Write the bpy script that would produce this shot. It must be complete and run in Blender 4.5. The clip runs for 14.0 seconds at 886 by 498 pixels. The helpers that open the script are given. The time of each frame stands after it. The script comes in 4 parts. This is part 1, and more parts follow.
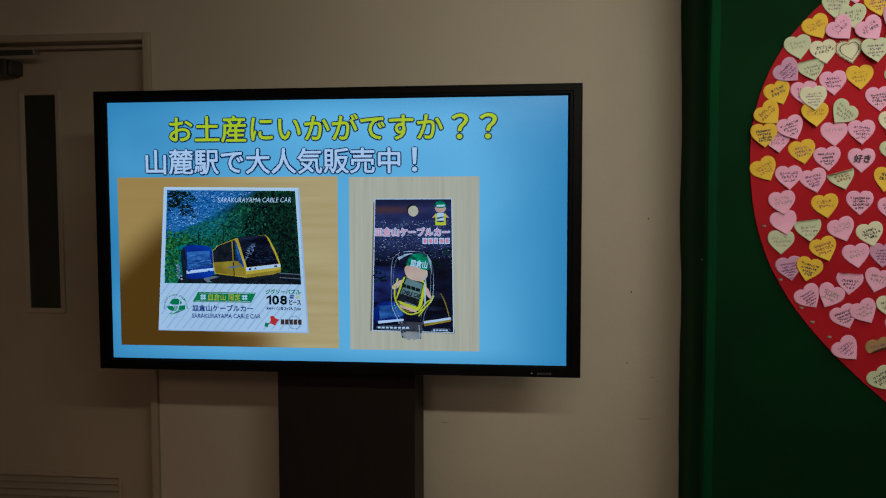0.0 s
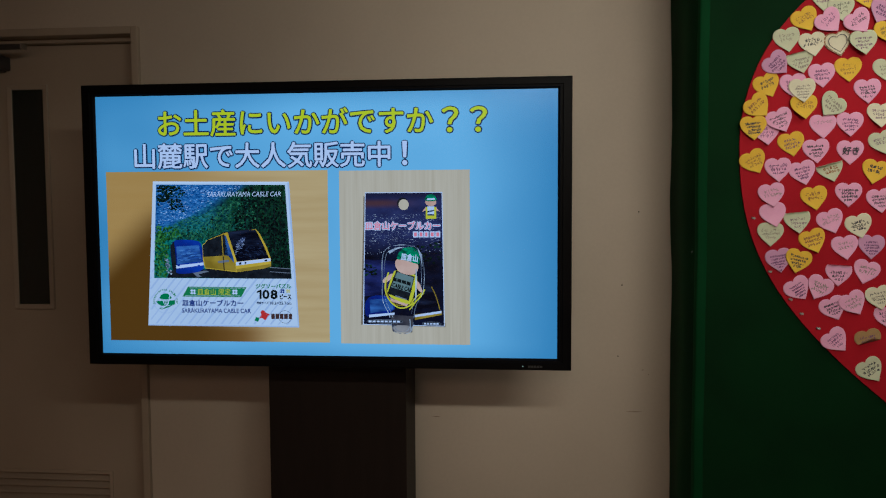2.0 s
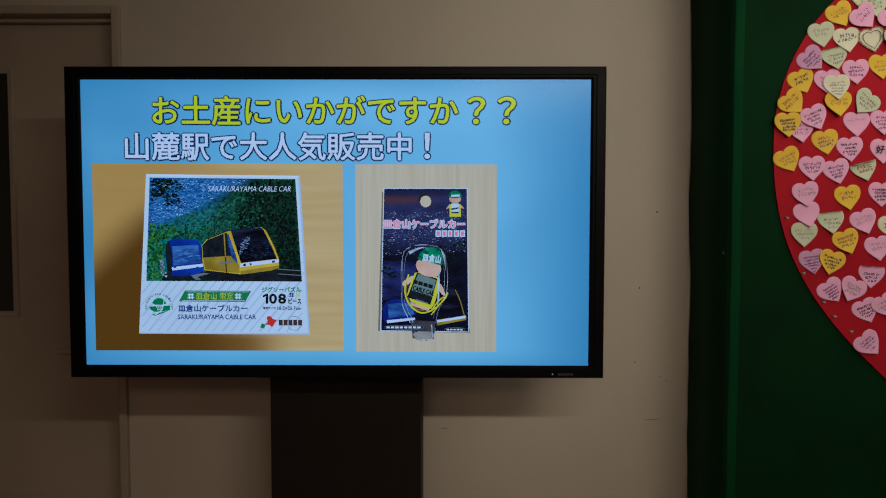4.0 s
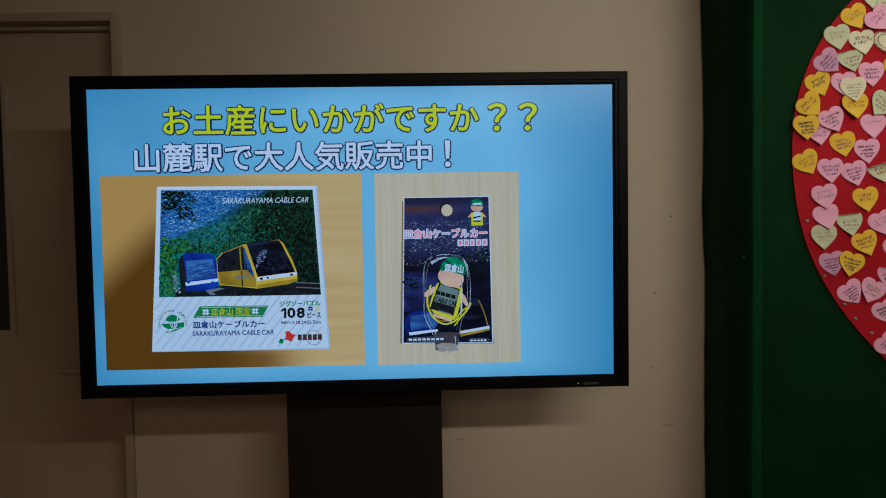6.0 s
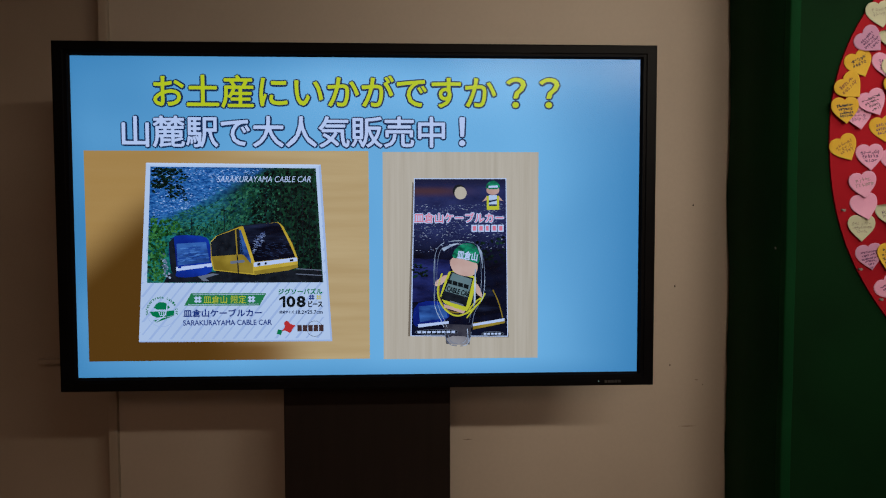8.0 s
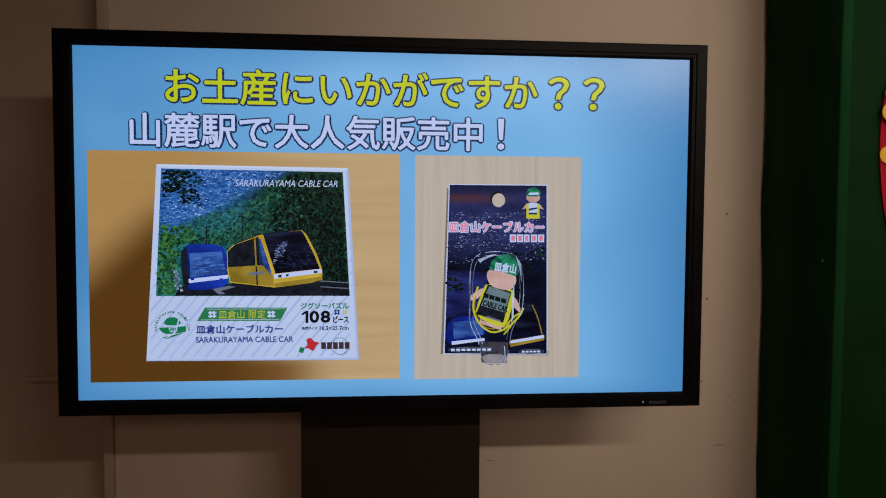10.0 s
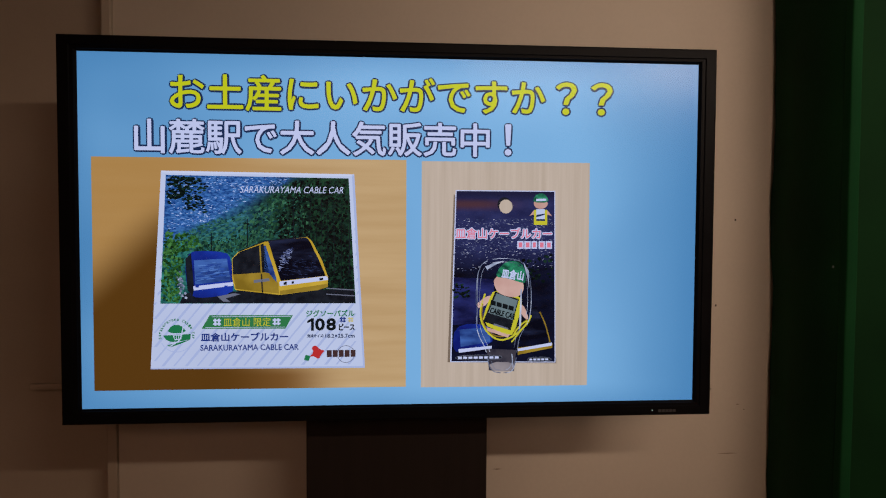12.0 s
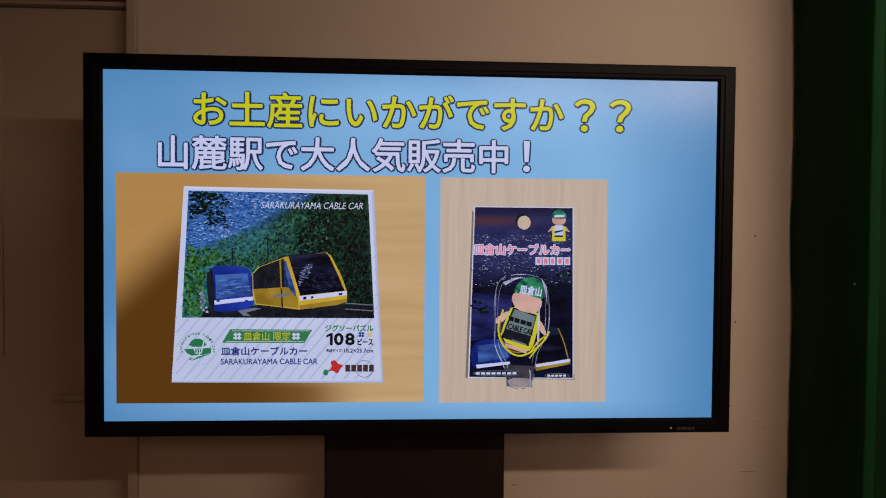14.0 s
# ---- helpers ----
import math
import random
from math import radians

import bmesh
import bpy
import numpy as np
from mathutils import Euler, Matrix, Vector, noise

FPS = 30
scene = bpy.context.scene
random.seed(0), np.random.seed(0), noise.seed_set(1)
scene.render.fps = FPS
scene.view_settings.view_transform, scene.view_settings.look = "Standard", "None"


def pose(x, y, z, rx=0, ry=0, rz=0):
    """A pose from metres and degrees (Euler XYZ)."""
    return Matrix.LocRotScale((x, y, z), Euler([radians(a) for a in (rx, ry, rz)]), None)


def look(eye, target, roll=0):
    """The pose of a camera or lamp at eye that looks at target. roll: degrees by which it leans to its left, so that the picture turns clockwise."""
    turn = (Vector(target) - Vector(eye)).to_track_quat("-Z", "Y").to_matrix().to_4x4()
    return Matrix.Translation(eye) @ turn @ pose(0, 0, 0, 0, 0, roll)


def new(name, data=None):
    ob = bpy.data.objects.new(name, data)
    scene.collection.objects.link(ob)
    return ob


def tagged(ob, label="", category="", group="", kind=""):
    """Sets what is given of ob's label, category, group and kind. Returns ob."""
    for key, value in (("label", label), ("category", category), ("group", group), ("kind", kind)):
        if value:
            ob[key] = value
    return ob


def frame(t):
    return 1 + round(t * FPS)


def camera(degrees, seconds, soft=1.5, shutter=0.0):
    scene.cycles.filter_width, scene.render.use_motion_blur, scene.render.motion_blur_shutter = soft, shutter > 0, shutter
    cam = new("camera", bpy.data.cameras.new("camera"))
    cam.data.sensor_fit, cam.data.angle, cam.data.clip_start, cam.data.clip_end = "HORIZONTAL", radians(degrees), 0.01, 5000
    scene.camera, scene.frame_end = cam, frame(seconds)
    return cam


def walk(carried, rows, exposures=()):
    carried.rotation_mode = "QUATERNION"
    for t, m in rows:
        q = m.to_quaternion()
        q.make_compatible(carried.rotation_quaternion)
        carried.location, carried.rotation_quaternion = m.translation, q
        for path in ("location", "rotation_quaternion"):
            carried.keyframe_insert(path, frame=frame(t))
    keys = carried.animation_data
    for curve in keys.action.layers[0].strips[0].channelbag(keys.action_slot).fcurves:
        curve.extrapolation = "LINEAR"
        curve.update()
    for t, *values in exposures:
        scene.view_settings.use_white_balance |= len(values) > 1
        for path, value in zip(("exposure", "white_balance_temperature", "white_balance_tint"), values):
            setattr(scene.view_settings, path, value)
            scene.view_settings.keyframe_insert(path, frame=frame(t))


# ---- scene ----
cam = camera(60.9, 14.0, soft=1.15)
PATH = [
    (0, (-0.073, 0.254, 1.559), (-0.272, 2.241, 1.449), -0.1),
    (0.5, (-0.073, 0.25, 1.555), (-0.261, 2.238, 1.443), -0.1),
    (1, (-0.062, 0.254, 1.548), (-0.246, 2.242, 1.438), -0.1),
    (1.5, (-0.06, 0.259, 1.54), (-0.24, 2.248, 1.434), -0.2),
    (2, (-0.067, 0.256, 1.55), (-0.247, 2.245, 1.431), -0.3),
    (2.5, (-0.082, 0.245, 1.549), (-0.252, 2.235, 1.431), -0.1),
    (3, (-0.125, 0.271, 1.539), (-0.271, 2.262, 1.419), 0.1),
    (3.2, (-0.162, 0.302, 1.521), (-0.281, 2.296, 1.409), 0.2),
    (5.3, (-0.445, 0.418, 1.542), (-0.365, 2.414, 1.443), -0.8),
    (5.5, (-0.446, 0.42, 1.544), (-0.371, 2.416, 1.444), -1.0),
    (6, (-0.445, 0.429, 1.54), (-0.378, 2.425, 1.447), -0.9),
    (6.5, (-0.449, 0.432, 1.543), (-0.382, 2.429, 1.44), -0.6),
    (7, (-0.452, 0.432, 1.53), (-0.386, 2.428, 1.426), -0.3),
    (7.5, (-0.465, 0.455, 1.524), (-0.393, 2.451, 1.412), -0.2),
    (8, (-0.494, 0.573, 1.512), (-0.401, 2.568, 1.405), -0.1),
    (8.5, (-0.518, 0.678, 1.518), (-0.403, 2.672, 1.406), 0.1),
    (9, (-0.579, 0.699, 1.529), (-0.439, 2.691, 1.425), 0.3),
    (9.2, (-0.619, 0.701, 1.523), (-0.456, 2.692, 1.421), 0.5),
    (11.5, (-0.644, 0.733, 1.527), (-0.463, 2.723, 1.431), 0.3),
    (12, (-0.643, 0.731, 1.528), (-0.476, 2.722, 1.44), 0.3),
    (12.5, (-0.647, 0.726, 1.532), (-0.494, 2.718, 1.449), 0.4),
    (13, (-0.649, 0.726, 1.529), (-0.515, 2.72, 1.461), 0.4),
    (13.5, (-0.643, 0.727, 1.532), (-0.527, 2.723, 1.47), 0.5),
    (14, (-0.646, 0.723, 1.536), (-0.525, 2.718, 1.48), 0.5),
]
# exposure and white balance drift as the film's camera adapts
EXPOSURES = [(0.0, -0.45, 5220, -7), (0.9, -0.45, 5220, 0), (3.2, -0.45, 5220, 1), (5.3, -0.48, 5350, -3), (6.5, -0.48, 5450, -2), (7.5, -0.42, 5550, 4), (9.0, -0.33, 5750, 12), (11.5, -0.32, 6100, 18), (14.0, -0.3, 6400, 22)]
walk(cam, [(t, look(eye, target, roll)) for t, eye, target, roll in PATH], EXPOSURES)

# ---- light ----
world = bpy.data.worlds.new("world")
world.use_nodes = True
world.node_tree.nodes["Background"].inputs["Color"].default_value = (0.02, 0.02, 0.02, 1)
world.node_tree.nodes["Background"].inputs["Strength"].default_value = 0.0
scene.world = world


def area(name, eye, target, watts, size_x, size_y, colour, spread=180):
    lamp = bpy.data.lights.new(name, "AREA")
    lamp.spread = radians(spread)
    lamp.shape, lamp.energy, lamp.size, lamp.size_y, lamp.color = "RECTANGLE", watts, size_x, size_y, colour
    ob = new(name, lamp)
    ob.matrix_world = look(eye, target)
    return ob


# a row of two tubes before the wall, one more close over the notice board, and an added fill for the hall's ambient
# light
area("ceiling_tube", (0.25, 0.0, 2.34), (0.35, 2.4, 1.60), 4.7, 0.9, 0.06, (1.0, 0.77, 0.55), 100)
area("ceiling_tube", (1.10, 0.0, 2.34), (1.10, 2.4, 1.75), 9.4, 0.8, 0.06, (1.0, 0.77, 0.55), 104)
area("board_tube", (1.50, 1.62, 2.62), (1.20, 2.44, 1.95), 6.2, 1.2, 0.06, (1.0, 0.82, 0.60), 130)
area("hall_fill", (-0.8, -2.4, 2.63), (-0.8, -2.4, 0), 48, 1.2, 1.2, (1.0, 0.60, 0.38))


# ---- materials ----
def material(name):
    m = bpy.data.materials.new(name)
    m.use_nodes = True
    n = m.node_tree.nodes
    return m, n, m.node_tree.links, n["Principled BSDF"]


def mix_colours(nodes, links, fac, a, b):
    mix = nodes.new("ShaderNodeMix")
    mix.data_type = "RGBA"
    links.new(fac, mix.inputs["Factor"])
    for socket, c in ((mix.inputs[6], a), (mix.inputs[7], b)):
        if hasattr(c, "links"):
            links.new(c, socket)
        else:
            socket.default_value = (*c, 1)
    return mix.outputs[2]


def noise_node(nodes, links, scale, detail=4, stretch=(1, 1, 1), low=0.35, high=0.65):
    where = nodes.new("ShaderNodeTexCoord")
    mapping = nodes.new("ShaderNodeMapping")
    mapping.inputs["Scale"].default_value = stretch
    links.new(where.outputs["Object"], mapping.inputs["Vector"])
    tex = nodes.new("ShaderNodeTexNoise")
    tex.inputs["Scale"].default_value, tex.inputs["Detail"].default_value = scale, detail
    links.new(mapping.outputs["Vector"], tex.inputs["Vector"])
    ramp = nodes.new("ShaderNodeMapRange")
    ramp.inputs["From Min"].default_value, ramp.inputs["From Max"].default_value = low, high
    links.new(tex.outputs["Fac"], ramp.inputs["Value"])
    return ramp.outputs["Result"], tex.outputs["Fac"]


def surface(name, dark, light, scale, rough=0.6, grain=200, bump=0.1, stretch=(1, 1, 1), metal=0.0, low=0.35, high=0.65, coat=0.0, spec=0.5, speckle=0.1):
    m, n, l, p = material(name)
    large, _ = noise_node(n, l, scale, 5, stretch, low, high)
    fine, raw = noise_node(n, l, grain, 3, stretch)
    c1 = mix_colours(n, l, large, dark, light)
    shade = n.new("ShaderNodeMix")
    shade.data_type, shade.blend_type = "RGBA", "MULTIPLY"
    shade.inputs["Factor"].default_value = speckle
    l.new(c1, shade.inputs[6])
    l.new(fine, shade.inputs[7])
    l.new(shade.outputs[2], p.inputs["Base Color"])
    p.inputs["Roughness"].default_value, p.inputs["Metallic"].default_value = rough, metal
    p.inputs["Specular IOR Level"].default_value = spec
    p.inputs["Coat Weight"].default_value = coat
    b = n.new("ShaderNodeBump")
    b.inputs["Strength"].default_value, b.inputs["Distance"].default_value = bump, 0.002
    l.new(raw, b.inputs["Height"])
    l.new(b.outputs["Normal"], p.inputs["Normal"])
    return m


def glow(name, a, b=None, scale=8.0, stretch=(1, 1, 1), low=0.35, high=0.65, detail=4, strength=1.0):
    """What the lit display shows: its own light through a slightly glossy pane."""
    m, n, l, p = material(name)
    p.inputs["Base Color"].default_value = (0.002, 0.002, 0.0025, 1)
    p.inputs["Roughness"].default_value = 0.22
    p.inputs["Specular IOR Level"].default_value = 0.18
    p.inputs["Emission Strength"].default_value = strength
    if b is None:
        p.inputs["Emission Color"].default_value = (*a, 1)
    else:
        fac, _ = noise_node(n, l, scale, detail, stretch, low, high)
        l.new(mix_colours(n, l, fac, a, b), p.inputs["Emission Color"])
    return m


WALL = surface("wall_paint", (0.50, 0.43, 0.34), (0.58, 0.50, 0.40), 1.3, 0.6, 90, 0.05, speckle=0.025)
DOOR_PAINT = surface("door_paint", (0.40, 0.33, 0.25), (0.47, 0.39, 0.30), 1.7, 0.45, 240, 0.05, speckle=0.03)
CEILING = surface("ceiling_board", (0.6, 0.58, 0.54), (0.68, 0.66, 0.62), 2, 0.8, 90, 0.3)
FLOOR = surface("floor_vinyl", (0.16, 0.14, 0.12), (0.23, 0.20, 0.17), 3, 0.45, 120, 0.1)
BLACK = surface("black_plastic", (0.003, 0.003, 0.0035), (0.005, 0.0045, 0.005), 6, 0.4, 400, 0.03, spec=0.05)
LAMINATE = surface("brown_laminate", (0.017, 0.0112, 0.0090), (0.020, 0.0134, 0.0108), 9, 0.55, 160, 0.06, (5, 5, 0.5), spec=0.18, speckle=0.05)
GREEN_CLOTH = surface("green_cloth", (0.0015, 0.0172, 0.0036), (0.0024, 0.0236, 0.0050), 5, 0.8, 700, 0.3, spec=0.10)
# the rim's cloth in a lighter green: light caught on its edge, painted in
LIT_GREEN_RIM = surface("lit_green_rim", (0.004, 0.036, 0.010), (0.006, 0.046, 0.013), 4, 0.8, 300, 0.2, spec=0.06)
for cloth in (GREEN_CLOTH, LIT_GREEN_RIM):
    fibre = cloth.node_tree.nodes["Principled BSDF"]
    fibre.inputs["Sheen Weight"].default_value = 0.14
    fibre.inputs["Sheen Roughness"].default_value = 0.45
    fibre.inputs["Sheen Tint"].default_value = (0.06, 0.45, 0.13, 1)
RED_BOARD = surface("red_board", (0.31, 0.003, 0.011), (0.38, 0.005, 0.015), 4, 0.75, 500, 0.2, spec=0.15)
METAL = surface("brushed_metal", (0.35, 0.34, 0.32), (0.5, 0.48, 0.45), 20, 0.35, 300, 0.05, metal=1.0)
GREY_METAL = surface("painted_metal", (0.045, 0.042, 0.042), (0.065, 0.062, 0.060), 20, 0.4, 300, 0.05, metal=0.3)
DIRT = surface("dark_speck", (0.03, 0.02, 0.015), (0.08, 0.06, 0.04), 60, 0.9)
SCUFF = surface("scuff", (0.26, 0.20, 0.14), (0.36, 0.29, 0.22), 60, 0.8)
PIN = surface("clear_pin", (0.22, 0.22, 0.20), (0.34, 0.34, 0.32), 60, 0.2)
PAPER = {
    "pink": surface("pink_paper", (0.70, 0.34, 0.52), (0.77, 0.40, 0.59), 12, 0.8, 500, 0.1, spec=0.15, speckle=0.05),
    "lilac": surface("lilac_paper", (0.52, 0.27, 0.44), (0.58, 0.31, 0.49), 12, 0.8, 500, 0.1, spec=0.15, speckle=0.05),
    "yellow": surface("yellow_paper", (0.66, 0.41, 0.030), (0.74, 0.49, 0.05), 12, 0.8, 500, 0.1, spec=0.15, speckle=0.05),
    "green": surface("pale_green_paper", (0.50, 0.52, 0.36), (0.58, 0.59, 0.42), 12, 0.8, 500, 0.1, spec=0.15, speckle=0.05),
    "cream": surface("cream_paper", (0.64, 0.60, 0.44), (0.70, 0.66, 0.50), 12, 0.8, 500, 0.1, spec=0.15, speckle=0.05),
    # brown that puts the shade on a curled note's back into its colour
    "shaded": surface("shaded_back_paper", (0.30, 0.19, 0.08), (0.38, 0.25, 0.11), 12, 0.8, 500, 0.1, spec=0.15, speckle=0.05),
}
INK = {
    "black": surface("black_ink", (0.02, 0.018, 0.03), (0.035, 0.03, 0.045), 50, 0.6),
    "grey": surface("pencil", (0.20, 0.17, 0.15), (0.28, 0.24, 0.20), 50, 0.6),
    "purple": surface("purple_ink", (0.10, 0.03, 0.11), (0.15, 0.05, 0.15), 50, 0.6),
    "red": surface("red_ink", (0.45, 0.02, 0.06), (0.5, 0.03, 0.08), 50, 0.6),
    "brown": surface("brown_ink", (0.22, 0.09, 0.02), (0.28, 0.12, 0.03), 50, 0.6),
}
glass, gn, gl, gp = material("dark_glass")
gp.inputs["Base Color"].default_value = (0.10, 0.13, 0.11, 1)
gp.inputs["Roughness"].default_value = 0.25
gp.inputs["Transmission Weight"].default_value = 0.85


# ---- mesh helpers ----
def mesh_object(name, bm, mat, smooth=False):
    bmesh.ops.recalc_face_normals(bm, faces=bm.faces)
    me = bpy.data.meshes.new(name)
    bm.to_mesh(me)
    bm.free()
    if smooth:
        for f in me.polygons:
            f.use_smooth = True
    me.materials.append(mat)
    return new(name, me)


def part(name, bm, mat, parent, label="", smooth=False):
    ob = mesh_object(name, bm, mat, smooth)
    ob.parent = parent
    if label:
        tagged(ob, label)
    return ob


def thing(name, label, category, group="", kind="", at=None):
    ob = new(name)
    ob.empty_display_size = 0.1
    if at is not None:
        ob.matrix_world = at
    return tagged(ob, label, category, group, kind)


def add_box(bm, x0, x1, y0, y1, z0, z1, bevel=0.0):
    made = bmesh.ops.create_cube(bm, size=1)
    vs = made["verts"]
    bmesh.ops.scale(bm, verts=vs, vec=(x1 - x0, y1 - y0, z1 - z0))
    bmesh.ops.translate(bm, verts=vs, vec=((x0 + x1) / 2, (y0 + y1) / 2, (z0 + z1) / 2))
    if bevel:
        es = list({e for v in vs for e in v.link_edges})
        bmesh.ops.bevel(bm, geom=es, offset=bevel, segments=2, affect="EDGES", profile=0.6)
    return bm


def box(x0, x1, y0, y1, z0, z1, bevel=0.0):
    return add_box(bmesh.new(), x0, x1, y0, y1, z0, z1, bevel)


def prism(points, y0, y1):
    """A plate with an outline in x and z, from y0 (front) to y1 (back)."""
    bm = bmesh.new()
    front = [bm.verts.new((x, y0, z)) for x, z in points]
    back = [bm.verts.new((x, y1, z)) for x, z in points]
    bm.faces.new(front)
    bm.faces.new(back[::-1])
    for i in range(len(points)):
        j = (i + 1) % len(points)
        bm.faces.new((front[j], front[i], back[i], back[j]))
    return bm


def ring(levels, x0, x1, z0, z1, sides=(1, 1, 1, 1)):
    """A rectangular frame, lofted through (inset, y) levels; sides scale the inset at left, right, bottom and top."""
    bm = bmesh.new()
    rows = []
    a, b, c, d = sides
    for inset, y in levels:
        rows.append([bm.verts.new(p) for p in ((x0 + a * inset, y, z0 + c * inset), (x1 - b * inset, y, z0 + c * inset),
                                               (x1 - b * inset, y, z1 - d * inset), (x0 + a * inset, y, z1 - d * inset))])
    for r, s in zip(rows, rows[1:]):
        for i in range(4):
            j = (i + 1) % 4
            bm.faces.new((r[i], r[j], s[j], s[i]))
    return bm


def letters(body, x0, x1, z0, z1, y, bold=0.0, lean=0.0):
    """Letters of the built-in font, fitted into a rectangle of a plane that faces -y; bold thickens each stroke by that many metres."""
    cu = bpy.data.curves.new("letters", "FONT")
    cu.body, cu.shear, cu.resolution_u = body, lean, 3
    ob = bpy.data.objects.new("letters", cu)
    scene.collection.objects.link(ob)
    deps = bpy.context.evaluated_depsgraph_get()
    me = bpy.data.meshes.new_from_object(ob.evaluated_get(deps))
    bpy.data.objects.remove(ob)
    co = np.array([v.co[:] for v in me.vertices])
    lo, hi = co.min(0), co.max(0)
    bm = bmesh.new()
    shifts = [(0, 0)] if not bold else [(0, 0)] + [(bold * math.cos(radians(45 * k)), bold * math.sin(radians(45 * k))) for k in range(8)]
    for k, (dx, dz) in enumerate(shifts):
        verts = [bm.verts.new((x0 + bold + dx + (c[0] - lo[0]) / (hi[0] - lo[0]) * (x1 - x0 - 2 * bold), y + 0.000006 * k,
                               z0 + bold + dz + (c[1] - lo[1]) / (hi[1] - lo[1]) * (z1 - z0 - 2 * bold))) for c in co]
        for f in me.polygons:
            bm.faces.new([verts[i] for i in f.vertices])
    bpy.data.meshes.remove(me)
    return bm


def disc(x, z, r, y, squash=1.0, n=24, start=0.0, sweep=360.0):
    return [(x + r * math.cos(radians(start + sweep * i / n)), z + squash * r * math.sin(radians(start + sweep * i / n))) for i in range(n)]


# ---- structure ----
WALL_Y = 2.765
FRAME_L, FRAME_R, FRAME_T = -2.312, -1.330, 2.160       # outside of the door frame
bm = bmesh.new()
add_box(bm, -4.0, FRAME_L + 0.01, WALL_Y, WALL_Y + 0.14, 0, 2.66)
add_box(bm, FRAME_R - 0.01, 4.0, WALL_Y, WALL_Y + 0.14, 0, 2.66)
add_box(bm, FRAME_L + 0.01, FRAME_R - 0.01, WALL_Y, WALL_Y + 0.14, FRAME_T - 0.01, 2.66)
wall_north = tagged(mesh_object("wall_north", bm, WALL), "cream painted wall with small marks and scuffs", "wall", kind="structure")
for name, dims in (("wall_south", (-4.0, 4.0, -4.14, -4.0, 0, 2.66)), ("wall_west", (-4.14, -4.0, -4.14, 2.905, 0, 2.66)),
                   ("wall_east", (4.0, 4.14, -4.14, 2.905, 0, 2.66)), ("wall_behind_door", (-2.9, -0.9, 4.2, 4.3, 0, 2.66)),
                   ("wall_beside_door_west", (-2.9, -2.8, 2.907, 4.2, 0, 2.66)), ("wall_beside_door_east", (-1.0, -0.9, 2.907, 4.2, 0, 2.66))):
    tagged(mesh_object(name, box(*dims), WALL), "plain cream painted wall of the hall", "wall", kind="structure")
tagged(mesh_object("floor", box(-4.14, 4.14, -4.14, 4.3, -0.1, 0), FLOOR), "grey brown vinyl hall floor", "floor", kind="structure")
tagged(mesh_object("ceiling", box(-4.14, 4.14, -4.14, 4.3, 2.66, 2.76), CEILING), "plain white ceiling board", "ceiling", kind="structure")

# nail holes and scuffs in the wall
for x, z, r in ((0.348, 1.521, 0.0022), (0.296, 1.281, 0.0022), (0.285, 1.045, 0.0018), (0.385, 0.985, 0.0012)):
    part("nail_hole", prism([(px, pz) for px, pz in disc(x, z, r, 0, 1.4, 10)], WALL_Y - 0.0012, WALL_Y + 0.002), DIRT, wall_north)
for x, z, w in ((-0.335, 0.83, 0.03), (0.31, 0.86, 0.06), (0.36, 1.0, 0.012)):
    part("scuff", prism([(x, z), (x + w * 0.5, z - 0.002), (x + w, z), (x + w * 0.6, z + 0.0015)], WALL_Y - 0.001, WALL_Y + 0.002), SCUFF, wall_north)

# door: stepped steel frame, leaf with a slot window and a louvre, closer
door = thing("door_1", "closed beige painted steel door with slot window", "door", kind="structure", at=pose(0, 0, 0))


def door_frame(bm_out, inset, width, y0, y1, bevel):
    l, r, t = FRAME_L + inset, FRAME_R - inset, FRAME_T - inset
    add_box(bm_out, l, l + width, y0, y1, 0, t, bevel)
    add_box(bm_out, r - width, r, y0, y1, 0, t, bevel)
    add_box(bm_out, l + width, r - width, y0 + 0.0003, y1, t - width, t, bevel)


bm = bmesh.new()
door_frame(bm, 0.0, 0.026, 2.748, 2.90, 0.004)
part("door_frame", bm, DOOR_PAINT, door)
bm = bmesh.new()
door_frame(bm, 0.0265, 0.0135, 2.800, 2.89, 0.002)
part("door_stop", bm, DOOR_PAINT, door)
LEAF_Y = 2.832
LEVER_X = -1.560
SL, SR, SB, ST = -1.842, -1.728, 1.197, 1.963            # glass of the slot
LL, LR, LB, LT = -2.16, -1.524, 0.21, 0.573              # louvre
l0, l1, lt = FRAME_L + 0.0415, FRAME_R - 0.0415, FRAME_T - 0.0415
bm = bmesh.new()
for x0, x1, z0, z1 in ((l0, l1, ST, lt), (l0, SL, SB, ST), (SR, l1, SB, ST), (l0, l1, LT, SB), (l0, LL, LB, LT), (LR, l1, LB, LT), (l0, l1, 0.008, LB)):
    add_box(bm, x0, x1, LEAF_Y, LEAF_Y + 0.04, z0, z1)
bmesh.ops.remove_doubles(bm, verts=bm.verts, dist=0.0001)
leaf = part("door_leaf", bm, DOOR_PAINT, door)
part("window_frame", ring([(-0.019, LEAF_Y + 0.002), (-0.019, LEAF_Y - 0.008), (-0.0175, LEAF_Y - 0.010), (-0.003, LEAF_Y - 0.008), (0.0, LEAF_Y - 0.005), (0.0, LEAF_Y + 0.02)], SL, SR, SB, ST), DOOR_PAINT, leaf)
pane = part("pane", box(SL - 0.002, SR + 0.002, LEAF_Y - 0.006, LEAF_Y, SB - 0.002, ST + 0.002), glass, leaf, "dark glass")
